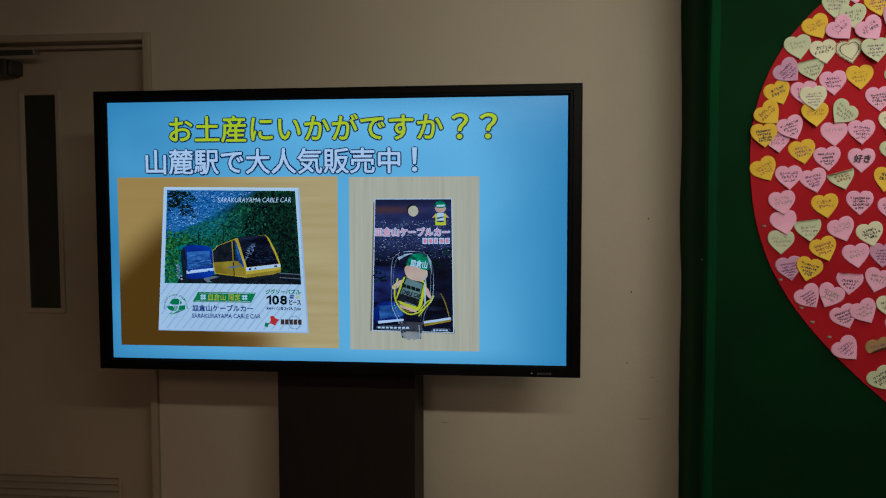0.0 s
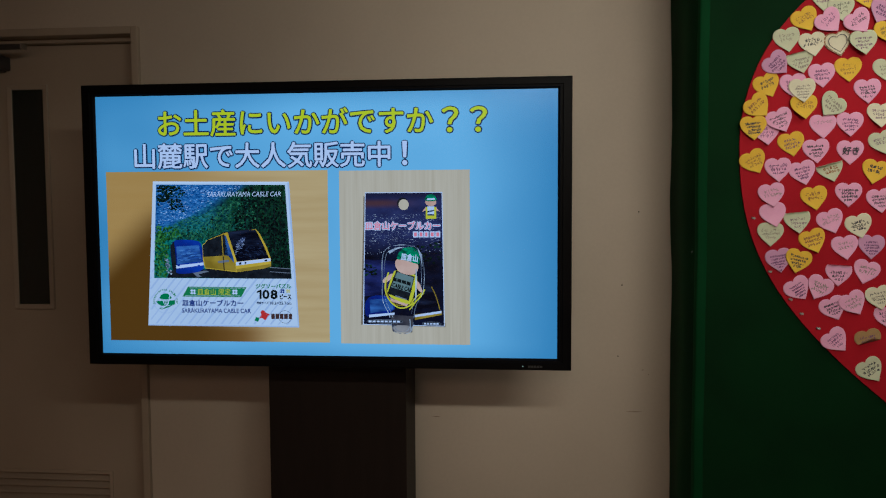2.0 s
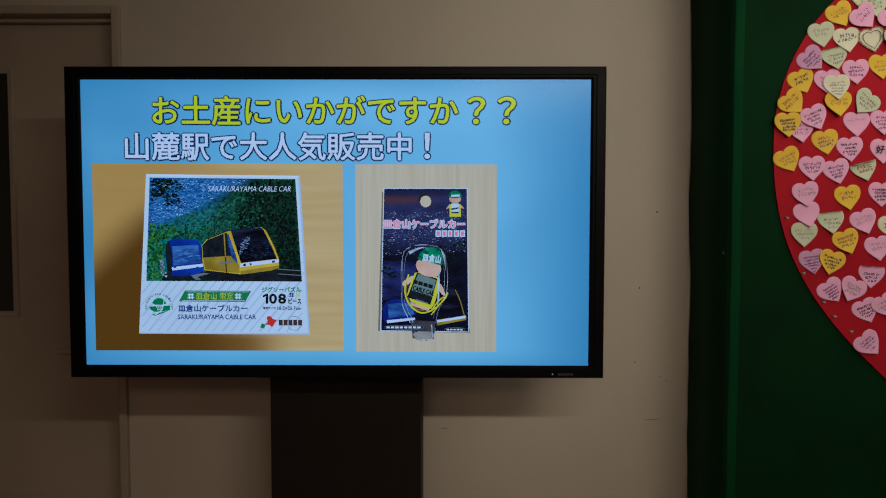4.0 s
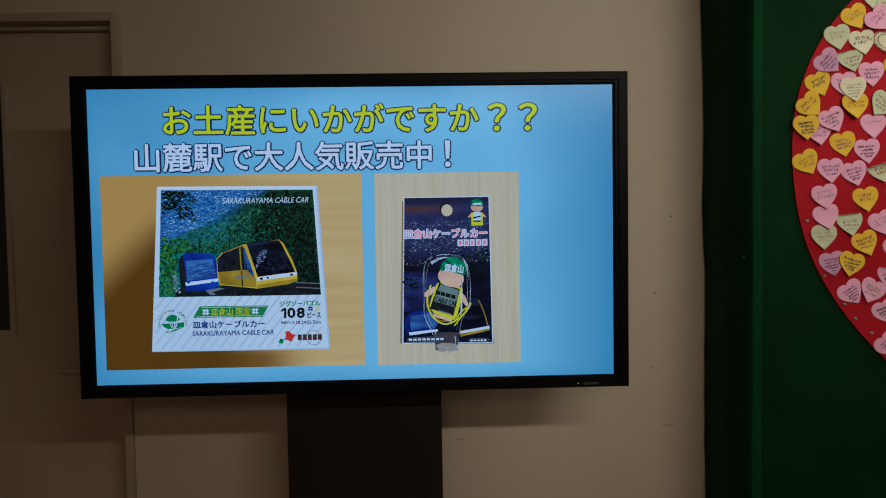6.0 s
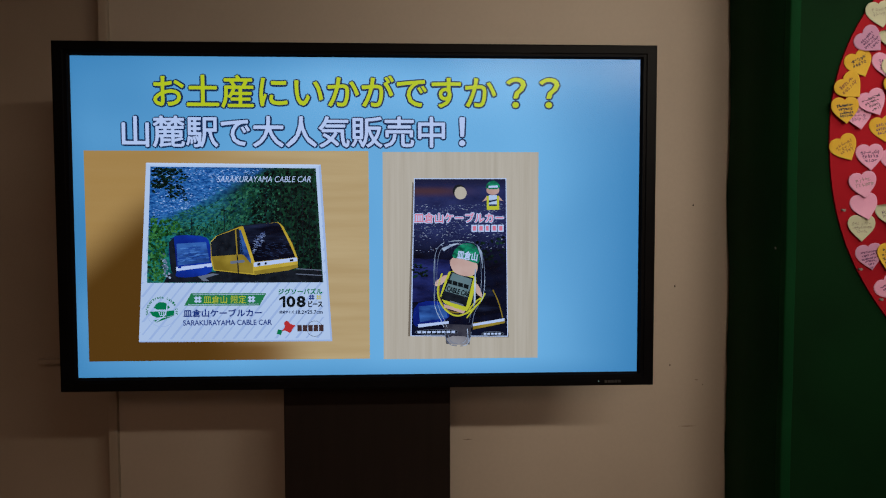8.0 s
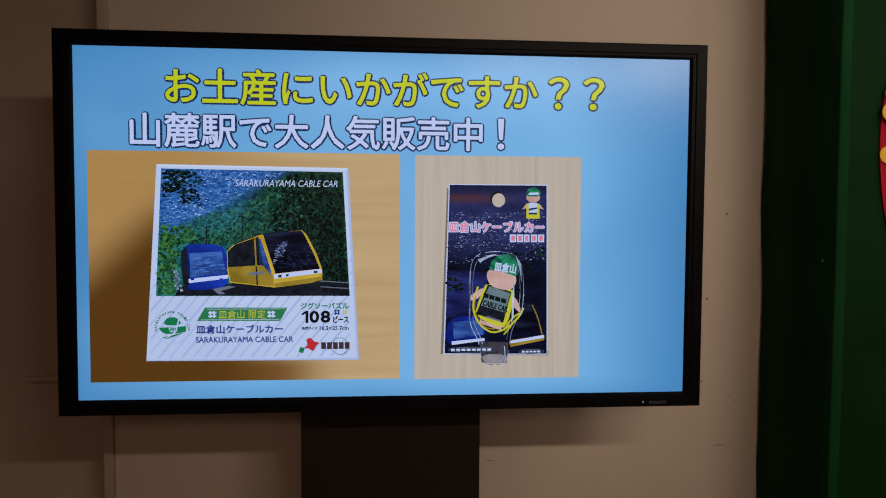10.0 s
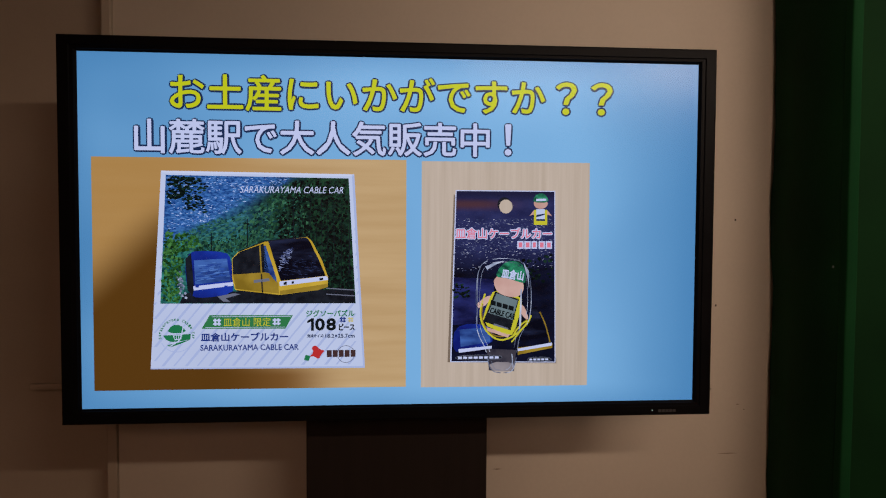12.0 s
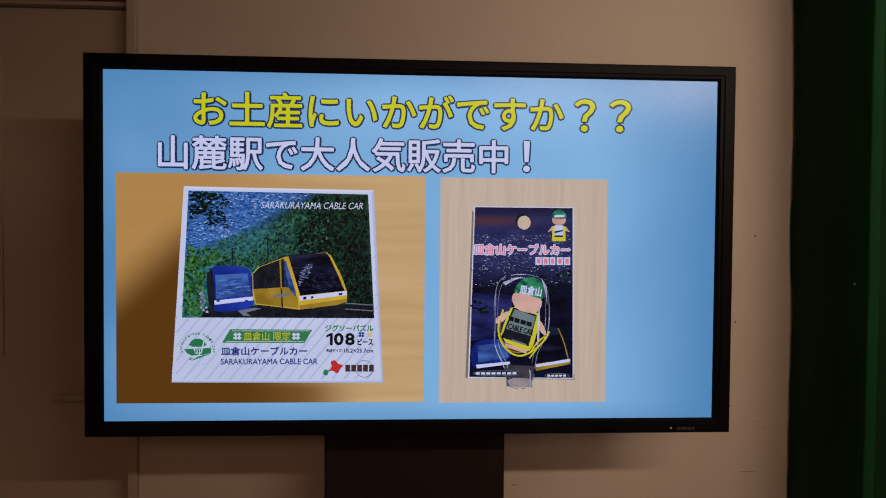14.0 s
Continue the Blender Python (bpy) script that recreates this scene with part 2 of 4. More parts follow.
part("louvre_frame", ring([(-0.012, LEAF_Y + 0.002), (-0.012, LEAF_Y - 0.004), (0.0, LEAF_Y - 0.004), (0.004, LEAF_Y + 0.03)], LL, LR, LB, LT), DOOR_PAINT, leaf)
for i in range(13):
    z = LT - 0.012 - 0.0262 * i
    slat = bmesh.new()
    vs = [slat.verts.new(p) for x in (LL + 0.002, LR - 0.002) for p in ((x, LEAF_Y - 0.002, z - 0.013), (x, LEAF_Y + 0.028, z + 0.006), (x, LEAF_Y + 0.029, z + 0.008), (x, LEAF_Y - 0.002, z - 0.010))]
    for a in range(4):
        b = (a + 1) % 4
        slat.faces.new((vs[a], vs[b], vs[4 + b], vs[4 + a]))
    slat.faces.new(vs[3::-1])
    slat.faces.new(vs[4:])
    part("slat", slat, DOOR_PAINT, leaf)
part("louvre_backing", box(LL, LR, LEAF_Y + 0.034, LEAF_Y + 0.039, LB, LT), DOOR_PAINT, leaf)
handle = part("door_handle", box(-1.458, -1.412, LEAF_Y - 0.008, LEAF_Y + 0.002, 0.995, 1.135, 0.004), GREY_METAL, door, "dull metal lever handle")
part("spindle", box(-1.444, -1.426, LEAF_Y - 0.050, LEAF_Y - 0.0075, 1.066, 1.082, 0.004), GREY_METAL, handle)
part("lever", box(LEVER_X, -1.424, LEAF_Y - 0.062, LEAF_Y - 0.0495, 1.066, 1.082, 0.005), DOOR_PAINT, handle)
closer = thing("door_closer", "grey metal door closer with a folding arm", "door closer")
part("body", box(-2.06, -1.862, 2.760, LEAF_Y + 0.001, 2.026, 2.084, 0.006), GREY_METAL, closer)
part("arm_cover", box(-1.8615, -1.846, 2.764, LEAF_Y + 0.001, 2.031, 2.079, 0.007), GREY_METAL, closer)
arm = part("arm", box(-2.02, -1.734, 2.722, 2.734, 2.086, 2.104, 0.004), GREY_METAL, closer)
part("pivot", box(-1.7335, -1.727, 2.718, 2.748, 2.086, 2.105, 0.002), METAL, arm, "bright metal pivot")
part("spindle", box(-1.91, -1.885, 2.7225, 2.761, 2.070, 2.0855, 0.004), GREY_METAL, closer)

# ---- display ----
TX0, TX1, TZ0, TZ1 = -1.309, 0.1005, 1.083, 1.8985
SX0, SX1, SZ0, SZ1 = -1.2685, 0.060, 1.116, 1.8645
FRONT, PANE = 2.358, 2.3665
display = thing("display", "large black wall display showing a souvenir slide", "display")
bezel = part("bezel", ring([(0.012, FRONT + 0.075), (0.0, FRONT + 0.06), (0.0, FRONT + 0.004), (0.0012, FRONT + 0.001), (0.004, FRONT), (0.024, FRONT), (0.026, FRONT + 0.0022),
                            (0.033, FRONT + 0.0026), (0.0345, FRONT + 0.005), (0.0412, FRONT + 0.010)], TX0, TX1, TZ0, TZ1, (1.0, 1.0, 0.83, 0.84)), BLACK, display)
part("back_cover", box(TX0 + 0.013, TX1 - 0.013, FRONT + 0.0665, FRONT + 0.10, TZ0 + 0.013, TZ1 - 0.013, 0.012), BLACK, display)
part("mount", box(-0.80, -0.40, FRONT + 0.0995, 2.52, 1.20, 1.70, 0.004), BLACK, display)
part("power_light", prism(disc(-0.034, 1.0945, 0.0013, 0, 1, 12), FRONT - 0.0006, FRONT + 0.002), glow("power_light", (0.6, 0.85, 0.7), strength=0.9), bezel, "small pale green lamp")
brand = bmesh.new()
for i in range(5):
    bx = -0.0195 + 0.0082 * i
    add_box(brand, bx, bx + 0.0066, FRONT - 0.0005, FRONT + 0.001, 1.0905, 1.0965)
part("badge", brand, GREY_METAL, bezel, "small grey badge")

def slope(nodes, links, axis, start, end):
    """0 to 1 along an axis of the object, smoothly."""
    where = nodes.new("ShaderNodeTexCoord")
    split = nodes.new("ShaderNodeSeparateXYZ")
    links.new(where.outputs["Object"], split.inputs["Vector"])
    ramp = nodes.new("ShaderNodeMapRange")
    ramp.interpolation_type = "SMOOTHSTEP"
    ramp.inputs["From Min"].default_value, ramp.inputs["From Max"].default_value = start, end
    links.new(split.outputs[axis], ramp.inputs["Value"])
    return ramp.outputs["Result"]


def times(nodes, links, a, b, how="MULTIPLY"):
    node = nodes.new("ShaderNodeMath")
    node.operation, node.use_clamp = how, True
    for socket, v in zip(node.inputs, (a, b)):
        if hasattr(v, "links"):
            links.new(v, socket)
        else:
            socket.default_value = v
    return node.outputs[0]


# light blue slide, a little uneven as its backlight is
SLIDE_BLUE = glow("slide_blue", (0.1, 0.3, 0.5))
n, l = SLIDE_BLUE.node_tree.nodes, SLIDE_BLUE.node_tree.links
patch, _ = noise_node(n, l, 2.6, 1, (1, 1, 1.4), 0.25, 0.75)
across = slope(n, l, "X", -1.32, -0.55)
fac = times(n, l, times(n, l, across, 0.6), times(n, l, patch, 0.5), "ADD")
fac = times(n, l, fac, slope(n, l, "X", 0.13, -0.27))
rim = times(n, l, times(n, l, slope(n, l, "X", -1.30, -1.21), slope(n, l, "X", 0.09, 0.0)), times(n, l, slope(n, l, "Z", 1.092, 1.165), slope(n, l, "Z", 1.895, 1.80)))
fac = times(n, l, fac, times(n, l, times(n, l, rim, 0.6), 0.4, "ADD"))
blue = mix_colours(n, l, fac, (0.080, 0.280, 0.535), (0.238, 0.548, 0.845))
l.new(blue, n["Principled BSDF"].inputs["Emission Color"])
screen = part("screen", box(SX0 - 0.004, SX1 + 0.004, PANE, PANE + 0.006, SZ0 - 0.004, SZ1 + 0.004), SLIDE_BLUE, display, "lit screen with a light blue slide")


def shown(name, points, layer, mat, label=""):
    """A flat area of the slide, thin as the picture itself, in the screen's plane."""
    return part(name, prism(points, PANE - 0.0004 * layer, PANE - 0.0004 * layer + 0.0002), mat, screen, label)


def rect(x0, x1, z0, z1):
    return [(x0, z0), (x1, z0), (x1, z1), (x0, z1)]


def words(body, x0, x1, z0, z1, layer, mat, swell=0.0, lean=0.0, name="lettering", label=""):
    return part(name, letters(body, x0, x1, z0, z1, PANE - 0.0004 * layer, swell, lean), mat, screen, label)


NAVY = glow("slide_navy", (0.012, 0.03, 0.09))
YELLOW = glow("slide_yellow", (0.60, 0.66, 0.008))
PALE = glow("slide_pale", (0.60, 0.68, 0.92))
WHITE = glow("slide_white", (0.54, 0.63, 0.82), (0.60, 0.70, 0.89), 3)
STRIPE = glow("slide_stripe", (0.44, 0.54, 0.79))
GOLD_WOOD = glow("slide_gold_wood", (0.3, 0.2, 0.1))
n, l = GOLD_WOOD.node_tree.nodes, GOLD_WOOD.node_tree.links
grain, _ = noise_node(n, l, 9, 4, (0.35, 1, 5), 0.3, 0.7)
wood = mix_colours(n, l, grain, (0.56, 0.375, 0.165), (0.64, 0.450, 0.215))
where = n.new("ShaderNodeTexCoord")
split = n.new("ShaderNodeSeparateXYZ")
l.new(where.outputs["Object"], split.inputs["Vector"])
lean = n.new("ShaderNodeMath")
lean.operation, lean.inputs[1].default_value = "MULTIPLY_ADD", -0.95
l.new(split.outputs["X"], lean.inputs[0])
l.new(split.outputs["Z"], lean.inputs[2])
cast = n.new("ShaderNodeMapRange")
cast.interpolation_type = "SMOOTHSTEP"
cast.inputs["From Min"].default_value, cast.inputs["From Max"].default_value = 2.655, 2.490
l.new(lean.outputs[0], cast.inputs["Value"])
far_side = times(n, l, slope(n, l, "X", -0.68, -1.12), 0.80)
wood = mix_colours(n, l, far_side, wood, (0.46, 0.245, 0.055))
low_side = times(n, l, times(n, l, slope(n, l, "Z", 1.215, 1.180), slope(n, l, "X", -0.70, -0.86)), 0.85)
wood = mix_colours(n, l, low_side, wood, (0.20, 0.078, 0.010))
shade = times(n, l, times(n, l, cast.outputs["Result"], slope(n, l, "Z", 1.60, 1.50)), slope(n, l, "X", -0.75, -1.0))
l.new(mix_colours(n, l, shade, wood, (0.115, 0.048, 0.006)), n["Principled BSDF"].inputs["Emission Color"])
PALE_WOOD = glow("slide_pale_wood", (0.54, 0.450, 0.335), (0.62, 0.525, 0.405), 34, (3.4, 1, 0.10), 0.3, 0.7, 3)
FOREST = glow("slide_forest", (0, 0, 0))
n, l = FOREST.node_tree.nodes, FOREST.node_tree.links
city, _ = noise_node(n, l, 120, 6, (1, 1, 2.2), 0.38, 0.70)
town = mix_colours(n, l, city, (0.006, 0.050, 0.22), (0.07, 0.24, 0.58))
leaf_noise, _ = noise_node(n, l, 95, 6, (1, 1, 1.2), 0.36, 0.70)
slope_green = mix_colours(n, l, leaf_noise, (0.003, 0.045, 0.055), (0.040, 0.290, 0.215))
dark_green = mix_colours(n, l, leaf_noise, (0.001, 0.007, 0.007), (0.014, 0.070, 0.030))
ragged, _ = noise_node(n, l, 34, 5, (1, 1, 1), 0.2, 0.8)
where = n.new("ShaderNodeTexCoord")
split = n.new("ShaderNodeSeparateXYZ")
l.new(where.outputs["Object"], split.inputs["Vector"])


def plain(how, a, b):
    node = n.new("ShaderNodeMath")
    node.operation = how
    for socket, v in zip(node.inputs, (a, b)):
        if hasattr(v, "links"):
            l.new(v, socket)
        else:
            socket.default_value = v
    return node.outputs[0]


def edge(value, width):
    ramp = n.new("ShaderNodeMapRange")
    ramp.interpolation_type = "SMOOTHSTEP"
    ramp.inputs["From Min"].default_value, ramp.inputs["From Max"].default_value = -width, width
    l.new(value, ramp.inputs["Value"])
    return ramp.outputs["Result"]


ridge = plain("SUBTRACT", plain("SUBTRACT", split.outputs["Z"], plain("MULTIPLY", split.outputs["X"], 0.56)), 2.085)
ridge = plain("ADD", ridge, plain("MULTIPLY", ragged, 0.022))
stand_of_trees = plain("ADD", plain("ADD", split.outputs["X"], plain("MULTIPLY", split.outputs["Z"], 0.10)), 0.712)
stand_of_trees = plain("ADD", stand_of_trees, plain("MULTIPLY", ragged, 0.10))
slope_blue = mix_colours(n, l, leaf_noise, (0.004, 0.040, 0.095), (0.060, 0.260, 0.36))
slope_green = mix_colours(n, l, slope(n, l, "Z", 1.43, 1.56), slope_green, slope_blue)
woodland = mix_colours(n, l, edge(stand_of_trees, 0.05), slope_green, dark_green)
l.new(mix_colours(n, l, edge(ridge, 0.022), woodland, town), n["Principled BSDF"].inputs["Emission Color"])
DARK = glow("slide_dark", (0.004, 0.008, 0.010))
CAR_YELLOW = glow("slide_car_yellow", (0.50, 0.33, 0.018), (0.72, 0.50, 0.055), 14)
CAR_SIDE = glow("slide_car_side", (0.24, 0.155, 0.012), (0.40, 0.27, 0.028), 20)
CAR_BLUE = glow("slide_car_blue", (0.004, 0.012, 0.16), (0.012, 0.045, 0.40), 14)
CAR_GLASS = glow("slide_car_glass", (0.001, 0.002, 0.008), (0.022, 0.032, 0.080), 20, (0.5, 1, 2.6), 0.46, 0.8, 3)
BLUE_GLASS = glow("slide_blue_glass", (0.005, 0.020, 0.14), (0.055, 0.15, 0.46), 26, (0.6, 1, 1.6))
CAR_DARK = glow("slide_car_dark", (0.004, 0.006, 0.010), (0.012, 0.016, 0.024), 60)
LOGO_GREEN = glow("slide_logo_green", (0.012, 0.20, 0.07))
BAND_GREEN = glow("slide_band_green", (0.03, 0.21, 0.07))
NIGHT_CARD = glow("slide_night_card", (0.002, 0.003, 0.010))
n, l = NIGHT_CARD.node_tree.nodes, NIGHT_CARD.node_tree.links
haze, _ = noise_node(n, l, 22, 3, (1, 1, 2), 0.3, 0.7)
dark_part = mix_colours(n, l, haze, (0.0008, 0.0015, 0.006), (0.004, 0.007, 0.028))
lit_part = mix_colours(n, l, haze, (0.012, 0.016, 0.070), (0.028, 0.036, 0.13))
night = mix_colours(n, l, times(n, l, slope(n, l, "Z", 1.40, 1.47), 1.0), dark_part, lit_part)
dusk = times(n, l, times(n, l, slope(n, l, "Z", 1.535, 1.553), slope(n, l, "Z", 1.570, 1.556)), slope(n, l, "X", -0.30, -0.44))
night = mix_colours(n, l, dusk, night, (0.075, 0.032, 0.045))
night = mix_colours(n, l, slope(n, l, "Z", 1.552, 1.580), night, (0.010, 0.012, 0.045))
l.new(night, n["Principled BSDF"].inputs["Emission Color"])
PINK = glow("slide_pink", (0.80, 0.22, 0.30))
CLEAR = glow("slide_clear_edge", (0.07, 0.09, 0.15), (0.26, 0.31, 0.42), 40)
CLEAR_BRIGHT = glow("slide_clear_gleam", (0.30, 0.36, 0.48), (0.62, 0.70, 0.84), 40)
HAT = glow("slide_hat", (0.004, 0.07, 0.04), (0.03, 0.34, 0.16), 75)
SKIN = glow("slide_doll_tone", (0.58, 0.34, 0.27), (0.74, 0.50, 0.41), 14)
CORD = glow("slide_cord", (0.62, 0.60, 0.03))
SIGN = glow("slide_sign", (0.14, 0.21, 0.22), (0.20, 0.28, 0.28), 12)
RED_MARK = glow("slide_red", (0.55, 0.03, 0.03))
BLUE_INK = glow("slide_blue_ink", (0.020, 0.045, 0.22))
GREYINK = glow("slide_grey_ink", (0.16, 0.18, 0.24))

# headings
def heading(body, x0, x1, z0, z1, mat, name, label=""):
    """Bright letters with a dark edge, and a soft dark shade under them."""
    words(body, x0 - 0.0028, x1 + 0.0034, z0 - 0.0036, z1 + 0.0026, 2, NAVY, 0.0050, name=name + "_edge")
    words(body, x0, x1, z0, z1, 3, mat, 0.0012, name=name, label=label)


heading("お土産にいかがですか", -1.0825, -0.2835, 1.7470, 1.8240, YELLOW, "heading", "bright yellow heading")
heading("？", -0.2600, -0.2130, 1.7500, 1.8210, YELLOW, "question_mark")
heading("？", -0.1815, -0.1330, 1.7500, 1.8210, YELLOW, "question_mark")
heading("山麓駅で大人気販売中", -1.1560, -0.4050, 1.6555, 1.7290, PALE, "subheading", "white subheading")
heading("！", -0.3720, -0.3570, 1.6600, 1.7280, PALE, "exclamation_mark")

# picture of the puzzle box on a golden table
def speckle(name, *colours):
    """Small touches of light, each with a shade of its own."""
    m = glow(name, colours[0])
    nodes, links = m.node_tree.nodes, m.node_tree.links
    geo = nodes.new("ShaderNodeNewGeometry")
    ramp = nodes.new("ShaderNodeValToRGB")
    while len(ramp.color_ramp.elements) < len(colours):
        ramp.color_ramp.elements.new(0.5)
    for k, c in enumerate(colours):
        ramp.color_ramp.elements[k].position = k / (len(colours) - 1)
        ramp.color_ramp.elements[k].color = (*c, 1)
    links.new(geo.outputs["Random Per Island"], ramp.inputs["Fac"])
    links.new(ramp.outputs["Color"], nodes["Principled BSDF"].inputs["Emission Color"])
    return m


def touches(name, corners, count, wide, tall, layer, mat, seed, sides=5, lean=0.0):
    """Many small uneven patches inside a four-cornered area, as leaves, roofs and lights are."""
    rng = random.Random(seed)
    (ax, az), (bx, bz), (cx, cz), (dx, dz) = corners
    bm = bmesh.new()
    for _ in range(count):
        u, v, grow = rng.random(), rng.random(), rng.uniform(0.45, 1.25)
        x = (1 - v) * ((1 - u) * ax + u * bx) + v * ((1 - u) * dx + u * cx)
        z = (1 - v) * ((1 - u) * az + u * bz) + v * ((1 - u) * dz + u * cz)
        y = PANE - 0.0004 * layer - 0.00038 * rng.random()
        first = rng.uniform(0, 6.3)
        ring_points = []
        for k in range(sides):
            a, r = first + 2 * math.pi * k / sides, grow * rng.uniform(0.55, 1.1)
            px, pz = r * wide * math.cos(a), r * tall * math.sin(a)
            ring_points.append(bm.verts.new((x + px, y, z + pz + lean * px)))
        bm.faces.new(ring_points)
    return part(name, bm, mat, screen)


def strip(points, width):
    """An outline of even width along a line of points."""
    left, right = [], []
    for i, (x, z) in enumerate(points):
        (ax, az), (bx, bz) = points[max(i - 1, 0)], points[min(i + 1, len(points) - 1)]
        d = math.hypot(bx - ax, bz - az) or 1.0
        nx, nz = -(bz - az) / d * width / 2, (bx - ax) / d * width / 2
        left.append((x + nx, z + nz))
        right.append((x - nx, z - nz))
    return left + right[::-1]


def eased(points, closed=True, times_cut=2):
    """Corners cut twice, so that an outline runs round."""
    for _ in range(times_cut):
        cut = []
        for i in range(0 if closed else 1, len(points)):
            (ax, az), (bx, bz) = points[i - 1], points[i]
            cut += [(0.75 * ax + 0.25 * bx, 0.75 * az + 0.25 * bz), (0.25 * ax + 0.75 * bx, 0.25 * az + 0.75 * bz)]
        points = cut if closed else [points[0]] + cut + [points[-1]]
    return points


def tilted_words(body, x0, x1, z0, z1, layer, mat, degrees, swell=0.0):
    bm = letters(body, x0, x1, z0, z1, PANE - 0.0004 * layer, swell)
    bmesh.ops.rotate(bm, verts=bm.verts, cent=((x0 + x1) / 2, 0, (z0 + z1) / 2), matrix=Matrix.Rotation(radians(-degrees), 3, "Y"))
    return part("lettering", bm, mat, screen)


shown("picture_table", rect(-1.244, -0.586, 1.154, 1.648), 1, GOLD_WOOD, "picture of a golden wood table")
shown("puzzle_box", [(-1.128, 1.199), (-0.675, 1.197), (-0.698, 1.616), (-1.102, 1.62)], 3, WHITE, "white puzzle box with pale blue stripes")
shown("box_edge", [(-1.128, 1.199), (-0.675, 1.197), (-0.675, 1.201), (-1.127, 1.202)], 4, STRIPE)
shown("box_edge", [(-0.679, 1.2), (-0.675, 1.2), (-0.698, 1.616), (-0.703, 1.615)], 4, STRIPE)
shown("box_edge", [(-1.102, 1.62), (-0.698, 1.616), (-0.701, 1.612), (-1.098, 1.616)], 4, glow("slide_box_light", (0.66, 0.74, 0.92)))
# printed stripes that lean to the right, over the front and the border
(bx0, bz0), (bx1, bz1) = [(-1.123, 1.205), (-0.681, 1.333)]
for i in range(24):
    a = bx0 - 0.13 + 0.0245 * i
    wide = 0.0042 if i % 2 else 0.0066
    lo, hi = max(a, bx0 + 0.002), min(a + 0.112, bx1 - 0.012 - wide)
    if hi > lo + 0.004:
        z_lo, z_hi = bz0 + (lo - a) * 1.22, bz0 + (hi - a) * 1.22
        shown("stripe", [(lo, z_lo), (lo + wide, z_lo), (hi + wide, z_hi), (hi, z_hi)], 4, STRIPE)
for i in range(9):
    zz = bz1 + 0.022 + 0.028 * i
    shown("stripe", [(-1.1115 + 0.0027 * i, zz), (-1.1045 + 0.0024 * i, zz + 0.008), (-1.1045 + 0.0024 * i, zz + 0.014), (-1.1115 + 0.0027 * i, zz + 0.006)], 4, STRIPE)
    shown("stripe", [(-0.6925 - 0.0010 * i, zz), (-0.6865 - 0.0012 * i, zz + 0.008), (-0.6865 - 0.0012 * i, zz + 0.014), (-0.6925 - 0.0010 * i, zz + 0.006)], 4, STRIPE)
shown("forest", [(-1.106, 1.339), (-0.695, 1.338), (-0.71, 1.607), (-1.092, 1.611)], 5, FOREST, "picture of a wooded mountain")
TOWN = speckle("slide_town", (0.008, 0.050, 0.22), (0.020, 0.11, 0.40), (0.06, 0.20, 0.56), (0.18, 0.36, 0.72), (0.55, 0.68, 0.92))
SLOPE = speckle("slide_slope", (0.003, 0.026, 0.030), (0.009, 0.062, 0.062), (0.018, 0.098, 0.080), (0.030, 0.145, 0.100), (0.055, 0.215, 0.135))
STAND = speckle("slide_stand", (0.001, 0.010, 0.010), (0.004, 0.030, 0.022), (0.010, 0.056, 0.032), (0.022, 0.105, 0.050), (0.045, 0.17, 0.08))
DARK_TREES = speckle("slide_dark_trees", (0.0003, 0.001, 0.002), (0.0006, 0.003, 0.004), (0.0015, 0.007, 0.006), (0.003, 0.016, 0.011), (0.009, 0.042, 0.028))
BRIGHT_TREES = speckle("slide_bright_trees", (0.003, 0.020, 0.006), (0.012, 0.065, 0.012), (0.03, 0.14, 0.025), (0.08, 0.27, 0.07))
BRANCHES = speckle("slide_branches", (0.0005, 0.002, 0.003), (0.001, 0.006, 0.006), (0.003, 0.014, 0.010), (0.010, 0.040, 0.022))
touches("town", [(-1.088, 1.496), (-1.007, 1.513), (-0.849, 1.6), (-1.086, 1.608)], 900, 0.0036, 0.0011, 6, TOWN, 11, 4)
touches("town", [(-1.018, 1.583), (-0.849, 1.588), (-0.84, 1.604), (-1.017, 1.608)], 260, 0.0034, 0.0010, 7, TOWN, 12, 4)
touches("ridge", [(-1.055, 1.477), (-0.968, 1.511), (-0.968, 1.526), (-1.055, 1.491)], 120, 0.0036, 0.0022, 7, SLOPE, 13)
touches("slope", [(-1.053, 1.442), (-0.814, 1.467), (-0.813, 1.588), (-1.052, 1.481)], 700, 0.0050, 0.0022, 7, SLOPE, 14, 5, 0.3)
touches("slope", [(-0.971, 1.473), (-0.789, 1.477), (-0.789, 1.598), (-0.849, 1.59)], 520, 0.0034, 0.0040, 8, STAND, 15, 5, 0.3)
touches("woodland", [(-0.868, 1.486), (-0.706, 1.356), (-0.715, 1.601), (-0.825, 1.6)], 900, 0.0042, 0.0042, 9, DARK_TREES, 16)
touches("woodland", [(-0.759, 1.362), (-0.701, 1.349), (-0.713, 1.517), (-0.758, 1.492)], 260, 0.0042, 0.0046, 9, DARK_TREES, 17)
for i in range(9):
    tx = -0.828 + 0.0150 * i + 0.004 * math.sin(7 * i)
    shown("tree_trunk", [(tx, 1.40), (tx + 0.0018, 1.40), (tx + 0.0014 + 0.002 * math.sin(i), 1.545 + 0.020 * math.cos(3 * i)), (tx + 0.0004 + 0.002 * math.sin(i), 1.545 + 0.020 * math.cos(3 * i))], 10, DARK if i % 2 else CAR_DARK)
touches("hedge", [(-1.05, 1.433), (-0.935, 1.452), (-0.868, 1.492), (-1.019, 1.469)], 420, 0.0030, 0.0036, 9, STAND, 18)
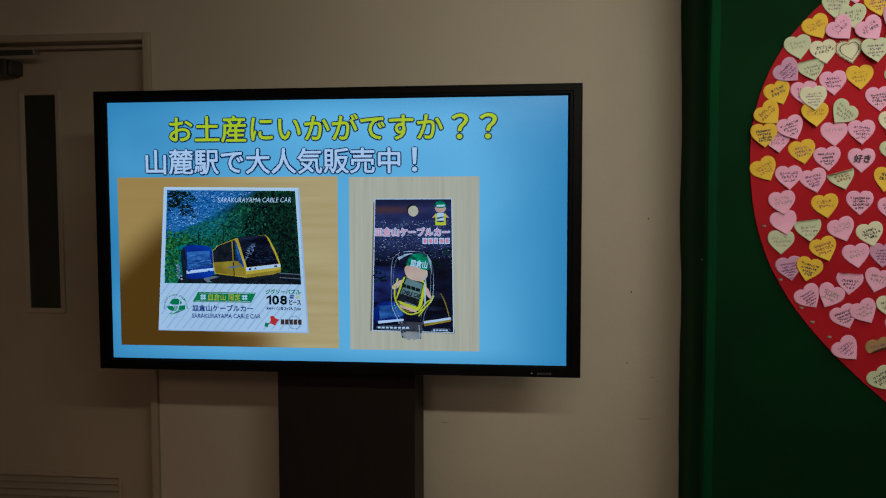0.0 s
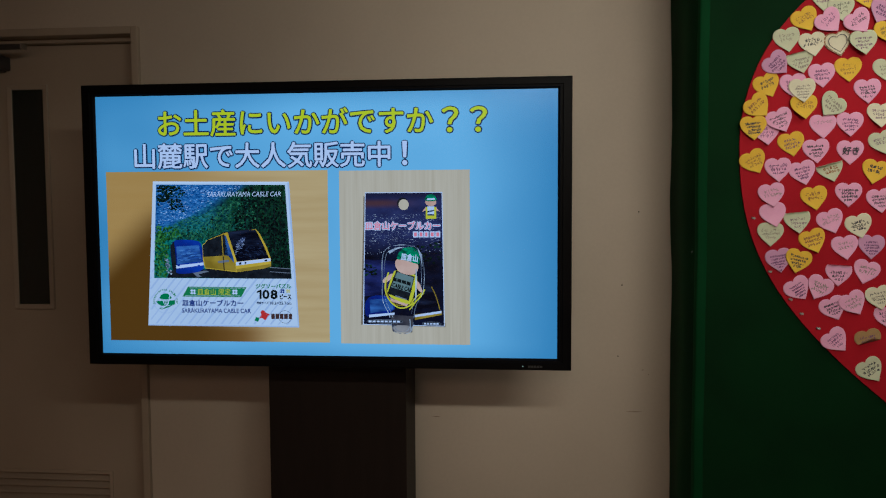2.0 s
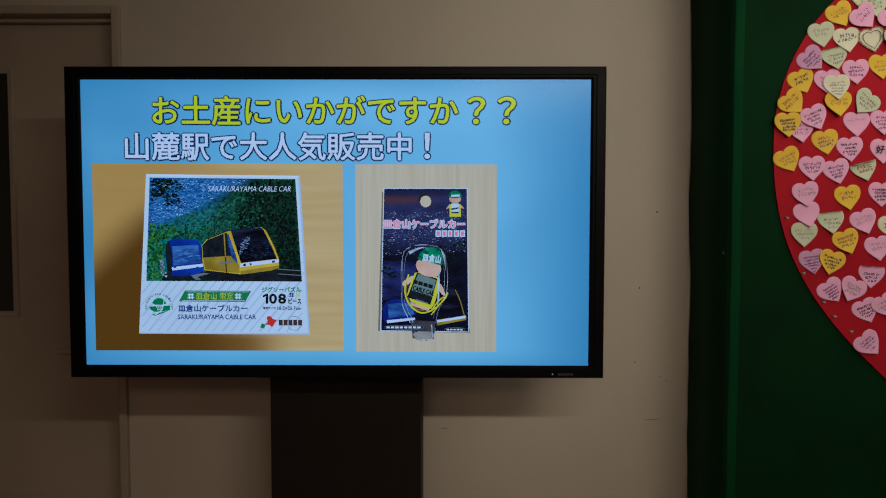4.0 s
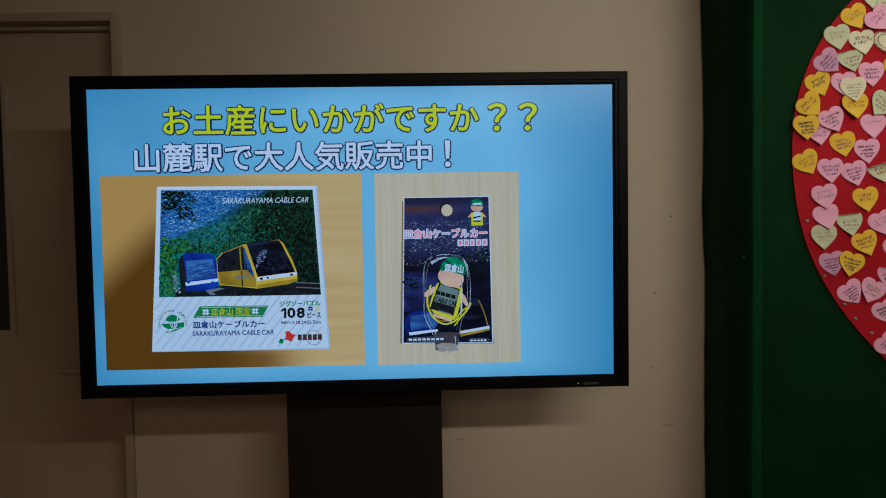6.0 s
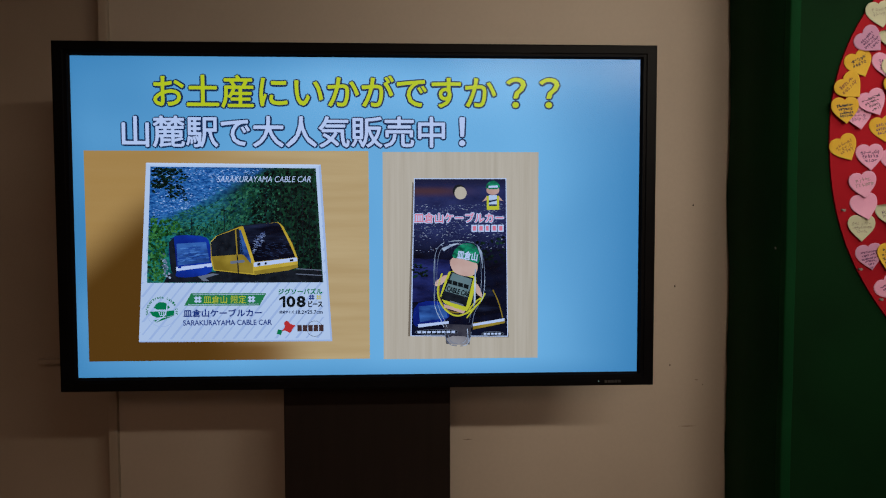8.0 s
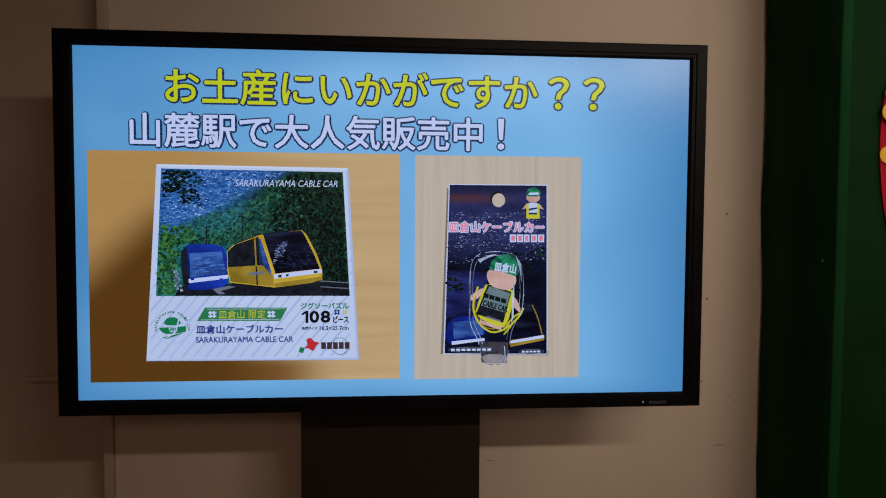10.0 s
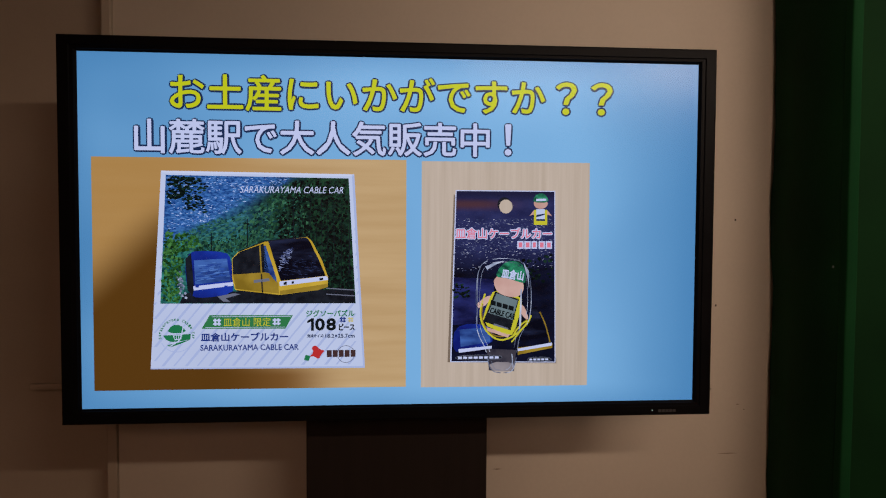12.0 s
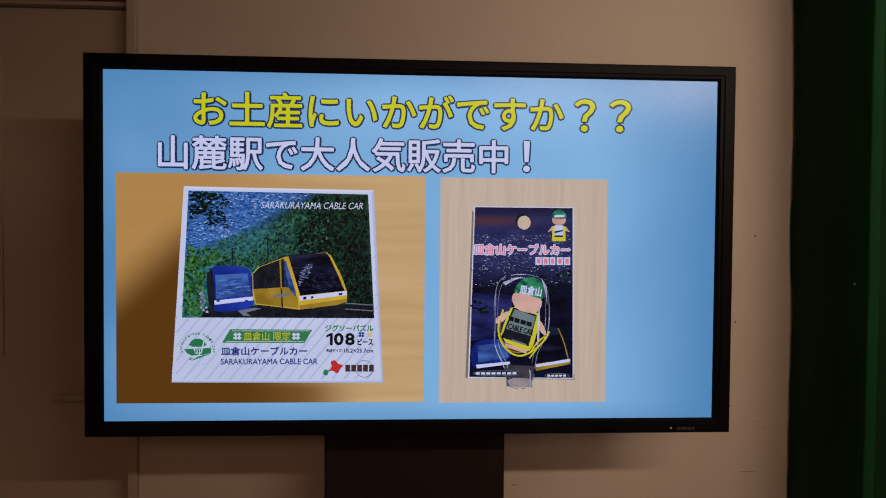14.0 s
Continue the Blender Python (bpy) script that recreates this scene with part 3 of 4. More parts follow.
touches("branch", [(-1.09, 1.55), (-1.054, 1.567), (-1.032, 1.606), (-1.089, 1.608)], 150, 0.0055, 0.0032, 10, BRANCHES, 19)
touches("branch", [(-1.054, 1.538), (-1.009, 1.533), (-1.018, 1.577), (-1.063, 1.586)], 110, 0.0050, 0.0026, 10, BRANCHES, 20)
touches("branch", [(-1.054, 1.583), (-1, 1.577), (-1.017, 1.603), (-1.059, 1.608)], 50, 0.0045, 0.0024, 10, BRANCHES, 21)
touches("bush", [(-1.101, 1.344), (-1.066, 1.344), (-1.055, 1.455), (-1.095, 1.501)], 330, 0.0042, 0.0038, 10, BRIGHT_TREES, 22)
touches("bush", [(-1.094, 1.442), (-1.019, 1.457), (-1.029, 1.482), (-1.093, 1.497)], 150, 0.0042, 0.0034, 10, BRIGHT_TREES, 23)
shown("ground", [(-1.066, 1.34), (-0.696, 1.339), (-0.699, 1.368), (-0.759, 1.368), (-0.851, 1.353), (-0.954, 1.365), (-1.056, 1.361)], 11, CAR_DARK)
touches("track", [(-1.064, 1.351), (-1.052, 1.351), (-1.061, 1.406), (-1.073, 1.408)], 40, 0.0032, 0.0028, 12, speckle("slide_track", (0.05, 0.07, 0.13), (0.20, 0.25, 0.36), (0.45, 0.52, 0.66)), 27)
shown("track", [(-0.987, 1.354), (-0.953, 1.361), (-0.938, 1.359), (-0.97, 1.35), (-0.96, 1.343), (-0.975, 1.343)], 12, GREYINK)
for z_rail in (0.0, 0.0125):
    shown("rail", [(x, z - z_rail) for x, z in [(-0.758, 1.372), (-0.697, 1.368), (-0.697, 1.366), (-0.758, 1.37)]], 12, GREYINK)
for mast, top in ((-0.925, 1.520), (-1.000, 1.490)):
    shown("mast", rect(mast, mast + 0.0022, 1.44, top), 11, DARK)
    shown("mast_arm", rect(mast - 0.007, mast + 0.008, top - 0.012, top - 0.0105), 11, DARK)
shown("blue_car", eased([(-1.048, 1.442), (-1.034, 1.452), (-0.969, 1.449), (-0.958, 1.436), (-0.953, 1.383), (-0.955, 1.36), (-1.009, 1.351), (-1.04, 1.353), (-1.05, 1.372), (-1.054, 1.424)], True, 1), 12, CAR_BLUE)
shown("blue_car_flank", [(-1.053, 1.434), (-1.041, 1.446), (-1.035, 1.372), (-1.039, 1.353), (-1.049, 1.369)], 13, CAR_DARK)
shown("blue_car_window", [(-1.035, 1.431), (-0.967, 1.435), (-0.959, 1.388), (-1.033, 1.38)], 13, BLUE_GLASS)
touches("gleam", [(-1.03, 1.388), (-0.962, 1.396), (-0.967, 1.43), (-1.02, 1.423)], 70, 0.0095, 0.0016, 14, speckle("slide_blue_gleam", (0.012, 0.045, 0.26), (0.035, 0.11, 0.42), (0.10, 0.24, 0.60)), 26, 6, 0.08)
shown("blue_car_band", [(-1.037, 1.376), (-0.954, 1.385), (-0.954, 1.377), (-1.036, 1.367)], 14, PALE)
for px in (-1.032, -0.972):
    shown("blue_car_lamp", rect(px, px + 0.007, 1.3735, 1.3775), 15, CAR_BLUE)
shown("yellow_car", [(-0.956, 1.435), (-0.941, 1.451), (-0.887, 1.472), (-0.799, 1.482), (-0.787, 1.471), (-0.766, 1.43), (-0.754, 1.396), (-0.754, 1.374), (-0.777, 1.367), (-0.856, 1.357), (-0.95, 1.368), (-0.956, 1.393)], 13, CAR_YELLOW)
shown("yellow_car_flank", [(-0.954, 1.401), (-0.879, 1.406), (-0.859, 1.382), (-0.858, 1.36), (-0.949, 1.37)], 14, CAR_SIDE)
shown("yellow_car_side_window", [(-0.955, 1.434), (-0.94, 1.449), (-0.89, 1.467), (-0.879, 1.406), (-0.954, 1.401)], 15, CAR_DARK)
shown("yellow_car_quarter_window", [(-0.889, 1.462), (-0.885, 1.464), (-0.863, 1.393), (-0.863, 1.384), (-0.879, 1.404), (-0.888, 1.406)], 15, BLUE_GLASS)
shown("yellow_car_post", [(-0.896, 1.403), (-0.893, 1.403), (-0.891, 1.362), (-0.894, 1.362)], 16, CAR_DARK)
shown("yellow_car_post", [(-0.899, 1.462), (-0.896, 1.464), (-0.893, 1.404), (-0.896, 1.404)], 16, CAR_SIDE)
shown("yellow_car_post", [(-0.927, 1.45), (-0.924, 1.451), (-0.925, 1.402), (-0.927, 1.402)], 16, CAR_DARK)
shown("yellow_car_marking", [(-0.911, 1.389), (-0.879, 1.393), (-0.877, 1.387), (-0.91, 1.383)], 16, GREYINK)
shown("yellow_car_front_window", [(-0.882, 1.473), (-0.8, 1.48), (-0.79, 1.472), (-0.771, 1.433), (-0.757, 1.398), (-0.856, 1.387)], 15, CAR_GLASS)
touches("gleam", [(-0.86, 1.406), (-0.838, 1.428), (-0.826, 1.462), (-0.85, 1.448)], 110, 0.0042, 0.0008, 16, speckle("slide_gleam", (0.02, 0.03, 0.11), (0.10, 0.14, 0.32), (0.42, 0.50, 0.74)), 24, 4, -0.25)
touches("gleam", [(-0.851, 1.396), (-0.771, 1.403), (-0.789, 1.443), (-0.841, 1.424)], 60, 0.0060, 0.0010, 16, speckle("slide_dim_gleam", (0.006, 0.010, 0.03), (0.03, 0.05, 0.13)), 25, 4, -0.2)
shown("yellow_car_pillar", [(-0.888, 1.471), (-0.88, 1.473), (-0.854, 1.387), (-0.859, 1.383)], 17, CAR_YELLOW)
shown("yellow_car_pillar", [(-0.798, 1.481), (-0.789, 1.474), (-0.77, 1.434), (-0.754, 1.396), (-0.758, 1.396), (-0.773, 1.432), (-0.792, 1.471)], 17, CAR_YELLOW)
shown("yellow_car_roof", strip([(-0.942, 1.45), (-0.887, 1.472), (-0.799, 1.482)], 0.0022), 18, CAR_DARK)
shown("yellow_car_band", [(-0.857, 1.386), (-0.755, 1.398), (-0.754, 1.389), (-0.856, 1.376)], 17, PALE)
shown("headlight", [(-0.848, 1.384), (-0.841, 1.386), (-0.841, 1.379), (-0.848, 1.379)], 18, CAR_DARK)
shown("headlight", [(-0.831, 1.386), (-0.826, 1.387), (-0.826, 1.382), (-0.831, 1.381)], 18, CAR_DARK)
shown("headlight", [(-0.772, 1.393), (-0.764, 1.394), (-0.764, 1.389), (-0.772, 1.388)], 18, CAR_DARK)
shown("yellow_car_bumper", [(-0.856, 1.366), (-0.754, 1.381), (-0.754, 1.374), (-0.777, 1.367), (-0.855, 1.358)], 16, CAR_SIDE)
shown("yellow_car_skirt", [(-0.949, 1.368), (-0.856, 1.357), (-0.759, 1.372), (-0.77, 1.364), (-0.845, 1.347), (-0.936, 1.357)], 12, CAR_DARK)
words("SARAKURAYAMA CABLE CAR", -0.938, -0.721, 1.5745, 1.5885, 19, PALE, 0.0, 0.25)
shown("band", [(-1.021, 1.285), (-0.845, 1.284), (-0.829, 1.313), (-1.004, 1.314)], 6, BAND_GREEN)
for zz in (1.2875, 1.3105):
    shift = (zz - 1.285) * 0.55
    shown("band_line", rect(-1.014 + shift, -0.848 + shift, zz - 0.0005, zz + 0.0005), 7, PALE)
words("皿倉山 限定", -0.975, -0.876, 1.2895, 1.3085, 8, CORD)


def puzzle_mark(x, z, size, mat):
    """A jigsaw piece: a square with two knobs at each side."""
    for k in (-0.28, 0.28):
        shown("puzzle_mark", rect(x + (k - 0.14) * size, x + (k + 0.14) * size, z - 0.55 * size, z + 0.55 * size), 8, mat)
        shown("puzzle_mark", rect(x - 0.62 * size, x + 0.62 * size, z + (k - 0.12) * size, z + (k + 0.12) * size), 9, mat)


puzzle_mark(-0.9885, 1.299, 0.0135, PALE)
puzzle_mark(-0.8635, 1.299, 0.0135, PALE)
words("皿倉山ケーブルカー", -1.023, -0.839, 1.257, 1.2765, 6, BLUE_INK, 0.0006)
words("SARAKURAYAMA CABLE CAR", -1.024, -0.817, 1.2375, 1.2505, 6, BLUE_INK, 0.0003)
words("ジグソーパズル", -0.801, -0.697, 1.309, 1.324, 6, LOGO_GREEN, 0.0005)
shown("figure_one", [(-0.7905, 1.279), (-0.7845, 1.279), (-0.7845, 1.306), (-0.7895, 1.306), (-0.7985, 1.3005), (-0.7985, 1.2955), (-0.7905, 1.2995)], 6, DARK)
words("0", -0.782, -0.761, 1.279, 1.306, 6, DARK, 0.0014)
words("8", -0.758, -0.737, 1.279, 1.306, 6, DARK, 0.0014)
words("ピース", -0.731, -0.697, 1.279, 1.294, 6, DARK, 0.0006)
puzzle_mark(-0.7225, 1.3025, 0.0105, BLUE_INK)
puzzle_mark(-0.7055, 1.3025, 0.0095, glow("slide_dull_yellow", (0.62, 0.56, 0.20)))
words("18.2×25.7cm", -0.760, -0.697, 1.263, 1.272, 6, NAVY, 0.0003)
words("完成サイズ:", -0.799, -0.763, 1.264, 1.2715, 6, NAVY, 0.0003)
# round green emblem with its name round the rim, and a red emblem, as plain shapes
EX, EZ = -1.073, 1.270
for i, ch in enumerate("Sarakurayama Cable Car"):
    if ch == " ":
        continue
    a = 188 - 196 * i / 21
    lx, lz = EX + 0.0345 * math.cos(radians(a)), EZ + 0.0345 * math.sin(radians(a))
    tilted_words(ch, lx - 0.0021, lx + 0.0021, lz - (0.0024 if ch not in "SCkbl" else 0.0031), lz + (0.0024 if ch not in "SCkbl" else 0.0031), 6, LOGO_GREEN, a - 90, 0.0002)
shown("emblem_ring", strip([(EX + 0.0345 * math.cos(radians(a)), EZ + 0.0345 * math.sin(radians(a))) for a in range(205, 340, 9)], 0.0014), 6, STRIPE)
shown("emblem_hill", eased([(EX - 0.0215, EZ + 0.006), (EX - 0.010, EZ + 0.0235), (EX + 0.010, EZ + 0.0235), (EX + 0.0225, EZ + 0.006)], True, 1), 6, LOGO_GREEN)
shown("emblem_car", [(EX - 0.0285, EZ + 0.001), (EX + 0.013, EZ + 0.003), (EX + 0.029, EZ + 0.004), (EX + 0.0285, EZ - 0.008), (EX + 0.012, EZ - 0.011), (EX - 0.012, EZ - 0.013), (EX - 0.022, EZ - 0.008)], 6, LOGO_GREEN)
shown("emblem_gap", [(EX - 0.008, EZ + 0.001), (EX + 0.010, EZ + 0.002), (EX + 0.010, EZ - 0.007), (EX - 0.004, EZ - 0.009)], 7, PALE)
for k in range(3):
    shown("emblem_window", rect(EX - 0.0045 + 0.0048 * k, EX - 0.0012 + 0.0048 * k, EZ - 0.0065, EZ + 0.0005), 8, LOGO_GREEN)
shown("emblem_curve", strip(eased([(EX - 0.013, EZ - 0.022), (EX + 0.008, EZ - 0.009), (EX + 0.012, EZ + 0.010), (EX + 0.014, EZ + 0.020)], False), 0.0022), 9, PALE)
shown("emblem_tail", [(EX - 0.020, EZ - 0.020), (EX + 0.012, EZ - 0.012), (EX + 0.027, EZ - 0.009), (EX + 0.010, EZ - 0.016), (EX - 0.012, EZ - 0.024)], 6, LOGO_GREEN)
shown("red_emblem", eased([(-0.795, 1.222), (-0.785, 1.232), (-0.790, 1.243), (-0.780, 1.248), (-0.772, 1.238), (-0.760, 1.236), (-0.768, 1.229), (-0.774, 1.216), (-0.784, 1.224)], True, 1), 6, RED_MARK)
shown("green_emblem", [(-0.806, 1.216), (-0.796, 1.213), (-0.792, 1.224), (-0.802, 1.227)], 7, LOGO_GREEN)
stamp = disc(-0.716, 1.2275, 0.0185, 0, 1.0, 24)
shown("stamp_ring", strip(stamp + stamp[:1], 0.0012), 5, GREYINK)
for i in range(5):
    shown("brand_bar", rect(-0.757 + 0.0128 * i, -0.7465 + 0.0128 * i, 1.2215, 1.2365), 6, glow("slide_brown_ink", (0.06, 0.03, 0.03)) if i == 0 else bpy.data.materials["slide_brown_ink"])

# picture of the blister card on a pale table
shown("picture_table_pale", rect(-0.553, -0.182, 1.152, 1.646), 1, PALE_WOOD, "picture of a pale wood table")
shown("card_shade", [(-0.4945, 1.207), (-0.252, 1.202), (-0.252, 1.212), (-0.483, 1.576)], 2, glow("slide_card_shade", (0.22, 0.17, 0.12)))
shown("card_rim", [(-0.489, 1.207), (-0.254, 1.204), (-0.259, 1.584), (-0.479, 1.584)], 3, PALE)
shown("card", [(-0.486, 1.209), (-0.256, 1.206), (-0.261, 1.582), (-0.477, 1.582)], 4, NIGHT_CARD, "dark night view card with a doll in a blister")
LIGHTS = speckle("slide_city_lights", (0.010, 0.016, 0.05), (0.022, 0.030, 0.09), (0.06, 0.08, 0.18), (0.16, 0.19, 0.32), (0.55, 0.58, 0.66))
touches("night_city", [(-0.477, 1.496), (-0.264, 1.504), (-0.264, 1.524), (-0.474, 1.521)], 330, 0.0026, 0.0008, 5, LIGHTS, 31, 4)
touches("night_city", [(-0.482, 1.443), (-0.263, 1.444), (-0.263, 1.499), (-0.477, 1.496)], 800, 0.0028, 0.0009, 5, LIGHTS, 32, 4)
touches("night_city", [(-0.482, 1.406), (-0.263, 1.416), (-0.263, 1.449), (-0.482, 1.446)], 200, 0.0026, 0.0008, 5, LIGHTS, 33, 4, 0.15)
touches("branch", [(-0.378, 1.368), (-0.262, 1.38), (-0.263, 1.444), (-0.366, 1.428)], 90, 0.0050, 0.0040, 6, BRANCHES, 34)
shown("card_hole_edge", disc(-0.372, 1.5535, 0.0150, 0, 1.05), 5, CAR_DARK)
shown("card_hole", disc(-0.3685, 1.549, 0.0145, 0, 1.05), 6, PALE_WOOD)
words("皿倉山ケーブルカー", -0.481, -0.264, 1.476, 1.504, 7, PALE, 0.0022)
words("皿倉山ケーブルカー", -0.479, -0.266, 1.478, 1.502, 8, PINK, 0.0003)
for i in range(5):
    wide = 0.0140 if i != 2 else 0.0125
    shown("name_bar_edge", rect(-0.3425 + 0.0158 * i, -0.3425 + wide + 0.0158 * i, 1.4565, 1.4735), 7, PALE)
    shown("name_bar", rect(-0.3395 + 0.0158 * i, -0.3455 + wide + 0.0158 * i, 1.4595, 1.4705), 8, PINK)
shown("card_roof", [(-0.484, 1.289), (-0.393, 1.297), (-0.393, 1.39), (-0.482, 1.394)], 5, glow("slide_roof", (0.004, 0.006, 0.040), (0.022, 0.030, 0.16), 26, (0.6, 1, 1.6)))
touches("branch", [(-0.482, 1.349), (-0.441, 1.353), (-0.451, 1.378), (-0.482, 1.38)], 40, 0.0050, 0.0030, 6, BRANCHES, 35)
shown("card_blue_car", eased([(-0.479, 1.284), (-0.441, 1.294), (-0.398, 1.284), (-0.395, 1.243), (-0.473, 1.227), (-0.484, 1.241)], True, 1), 6, CAR_BLUE)
shown("card_blue_window", [(-0.469, 1.279), (-0.403, 1.284), (-0.4, 1.251), (-0.466, 1.241)], 7, BLUE_GLASS)
shown("card_band", [(-0.471, 1.236), (-0.397, 1.243), (-0.397, 1.237), (-0.47, 1.228)], 8, PALE)
shown("card_yellow_window", [(-0.334, 1.253), (-0.272, 1.262), (-0.299, 1.329), (-0.332, 1.317)], 6, CAR_GLASS)
shown("card_yellow_car", [(-0.339, 1.222), (-0.262, 1.237), (-0.261, 1.247), (-0.339, 1.238)], 6, CAR_SIDE)
shown("card_yellow_band", [(-0.339, 1.236), (-0.263, 1.249), (-0.263, 1.242), (-0.339, 1.23)], 7, PALE)
shown("card_arc", strip(eased([(-0.291, 1.317), (-0.278, 1.291), (-0.267, 1.25)], False), 0.0026), 7, CAR_SIDE)
for (cx0, cz0), (cx1, cz1), bars in ((*[(-0.477, 1.211), (-0.374, 1.223)], 8), (*[(-0.318, 1.206), (-0.264, 1.217)], 5)):
    shown("fine_print", eased(rect(cx0, cx1, cz0, cz1), True, 2), 7, GREYINK)
    shown("fine_print", eased(rect(cx0 + 0.001, cx1 - 0.001, cz0 + 0.001, cz1 - 0.001), True, 2), 8, CAR_DARK)
    step = (cx1 - cx0 - 0.010) / bars
    for i in range(bars):
        shown("fine_print", rect(cx0 + 0.005 + step * i, cx0 + 0.005 + step * (i + 0.75), cz0 + 0.0035, cz1 - 0.0035), 9, PALE)
# small doll picture in the corner of the card: plain shapes
shown("small_doll", [(-0.306, 1.509), (-0.276, 1.509), (-0.277, 1.542), (-0.306, 1.542)], 6, CORD)
shown("small_doll", [(-0.316, 1.529), (-0.306, 1.542), (-0.306, 1.532)], 6, SKIN)
shown("small_doll", [(-0.266, 1.529), (-0.277, 1.542), (-0.277, 1.532)], 6, SKIN)
shown("small_doll", [(-0.301, 1.518), (-0.282, 1.518), (-0.282, 1.544), (-0.301, 1.544)], 7, WHITE)
shown("small_doll", [(-0.301, 1.526), (-0.282, 1.531), (-0.282, 1.534), (-0.301, 1.531)], 8, NAVY)
shown("small_doll", [(-0.301, 1.518), (-0.282, 1.518), (-0.282, 1.522), (-0.301, 1.522)], 8, NAVY)
(hx0, hz0), (hx1, hz1) = [(-0.307, 1.544), (-0.276, 1.567)]
shown("small_doll", disc((hx0 + hx1) / 2, (hz0 + hz1) / 2, (hx1 - hx0) / 2, 0, 0.72, 18), 9, SKIN)
shown("small_doll", eased([(-0.31, 1.558), (-0.273, 1.558), (-0.278, 1.573), (-0.291, 1.58), (-0.305, 1.573)], True, 1), 10, HAT)
shown("small_doll_lettering", [(-0.302, 1.561), (-0.279, 1.562), (-0.28, 1.567), (-0.302, 1.566)], 11, PALE)

# clear blister: two bright rims, gleams, and a narrow neck over the table
OUTER = eased([(-0.433, 1.289), (-0.433, 1.408), (-0.409, 1.435), (-0.338, 1.436), (-0.312, 1.403), (-0.31, 1.304), (-0.336, 1.266), (-0.341, 1.235), (-0.347, 1.186), (-0.374, 1.182), (-0.402, 1.188), (-0.41, 1.236), (-0.426, 1.264)])
INNER = eased([(-0.426, 1.292), (-0.425, 1.403), (-0.404, 1.427), (-0.342, 1.428), (-0.32, 1.398), (-0.318, 1.306), (-0.343, 1.27), (-0.349, 1.235), (-0.354, 1.193), (-0.374, 1.188), (-0.396, 1.193), (-0.402, 1.236), (-0.418, 1.266)])
shown("blister_neck", [(-0.403, 1.188), (-0.347, 1.186), (-0.343, 1.233), (-0.408, 1.236)], 6, glow("slide_neck", (0.020, 0.020, 0.035), (0.07, 0.065, 0.08), 26))
shown("blister_foot", eased([(-0.4, 1.186), (-0.348, 1.185), (-0.346, 1.206), (-0.402, 1.207)], True, 1), 7, glow("slide_neck_foot", (0.22, 0.20, 0.21), (0.34, 0.31, 0.31), 30))
for line, wide, keep in ((OUTER, 0.0015, 4), (INNER, 0.0009, 3)):
    for i in range(len(line)):
        if i % 7 < keep + 2:
            shown("blister_edge", strip([line[i - 1], line[i]], wide), 15, CLEAR if (i // 4) % 3 else CLEAR_BRIGHT)
shown("doll_cord", strip(eased([(-0.413, 1.358), (-0.426, 1.317), (-0.415, 1.279), (-0.384, 1.253), (-0.352, 1.261), (-0.32, 1.289), (-0.31, 1.31)], False), 0.0040), 11, CORD)
shown("doll_cord", strip(eased([(-0.418, 1.336), (-0.422, 1.302), (-0.403, 1.269), (-0.375, 1.261), (-0.344, 1.276), (-0.319, 1.301)], False), 0.0030), 11, CAR_SIDE)
shown("doll_cord", strip(eased([(-0.354, 1.261), (-0.334, 1.291), (-0.314, 1.301), (-0.334, 1.276), (-0.354, 1.251)], False), 0.0030), 16, CORD)
shown("doll_arm", eased([(-0.434, 1.334), (-0.426, 1.325), (-0.408, 1.335), (-0.398, 1.355), (-0.411, 1.352)], True, 1), 11, SKIN)
shown("doll_arm", eased([(-0.337, 1.319), (-0.323, 1.301), (-0.315, 1.301), (-0.324, 1.327), (-0.335, 1.337)], True, 1), 11, SKIN)
shown("doll_body", eased([(-0.393, 1.37), (-0.332, 1.352), (-0.331, 1.332), (-0.349, 1.266), (-0.367, 1.268), (-0.421, 1.292), (-0.408, 1.337)], True, 1), 12, CORD)
shown("doll_legs", [(-0.408, 1.284), (-0.357, 1.268), (-0.362, 1.261), (-0.408, 1.276)], 12, SKIN)
shown("doll_sign_base", [(-0.391, 1.363), (-0.338, 1.346), (-0.356, 1.277), (-0.417, 1.297)], 13, CAR_DARK)
shown("doll_sign", [(-0.388, 1.359), (-0.341, 1.343), (-0.352, 1.3), (-0.406, 1.316)], 14, SIGN)
tilted_words("CABLE CAR", *(-0.403, -0.345, 1.308, 1.321), 15, DARK, -16, 0.0006)
for i in range(4):
    sx, sz = -0.4015 + 0.0132 * i, 1.3345 - 0.0038 * i
    shown("sign_bar", [(sx, sz), (sx + 0.0115, sz - 0.0033), (sx + 0.0125, sz + 0.0065), (sx + 0.001, sz + 0.0098)], 15, DARK)
shown("doll_sign_line", [(-0.395, 1.289), (-0.362, 1.279), (-0.361, 1.282), (-0.393, 1.293)], 15, GREYINK)
shown("doll_head", eased([(-0.396, 1.383), (-0.388, 1.398), (-0.355, 1.4), (-0.329, 1.385), (-0.327, 1.365), (-0.34, 1.35), (-0.363, 1.351), (-0.386, 1.36)], True, 2), 14, SKIN)
shown("doll_hat", eased([(-0.392, 1.395), (-0.381, 1.418), (-0.361, 1.431), (-0.335, 1.427), (-0.324, 1.408), (-0.323, 1.38), (-0.34, 1.384), (-0.363, 1.392)], True, 1), 15, HAT)
tilted_words("皿倉山", *(-0.377, -0.328, 1.389, 1.411), 16, PALE, -8, 0.0006)
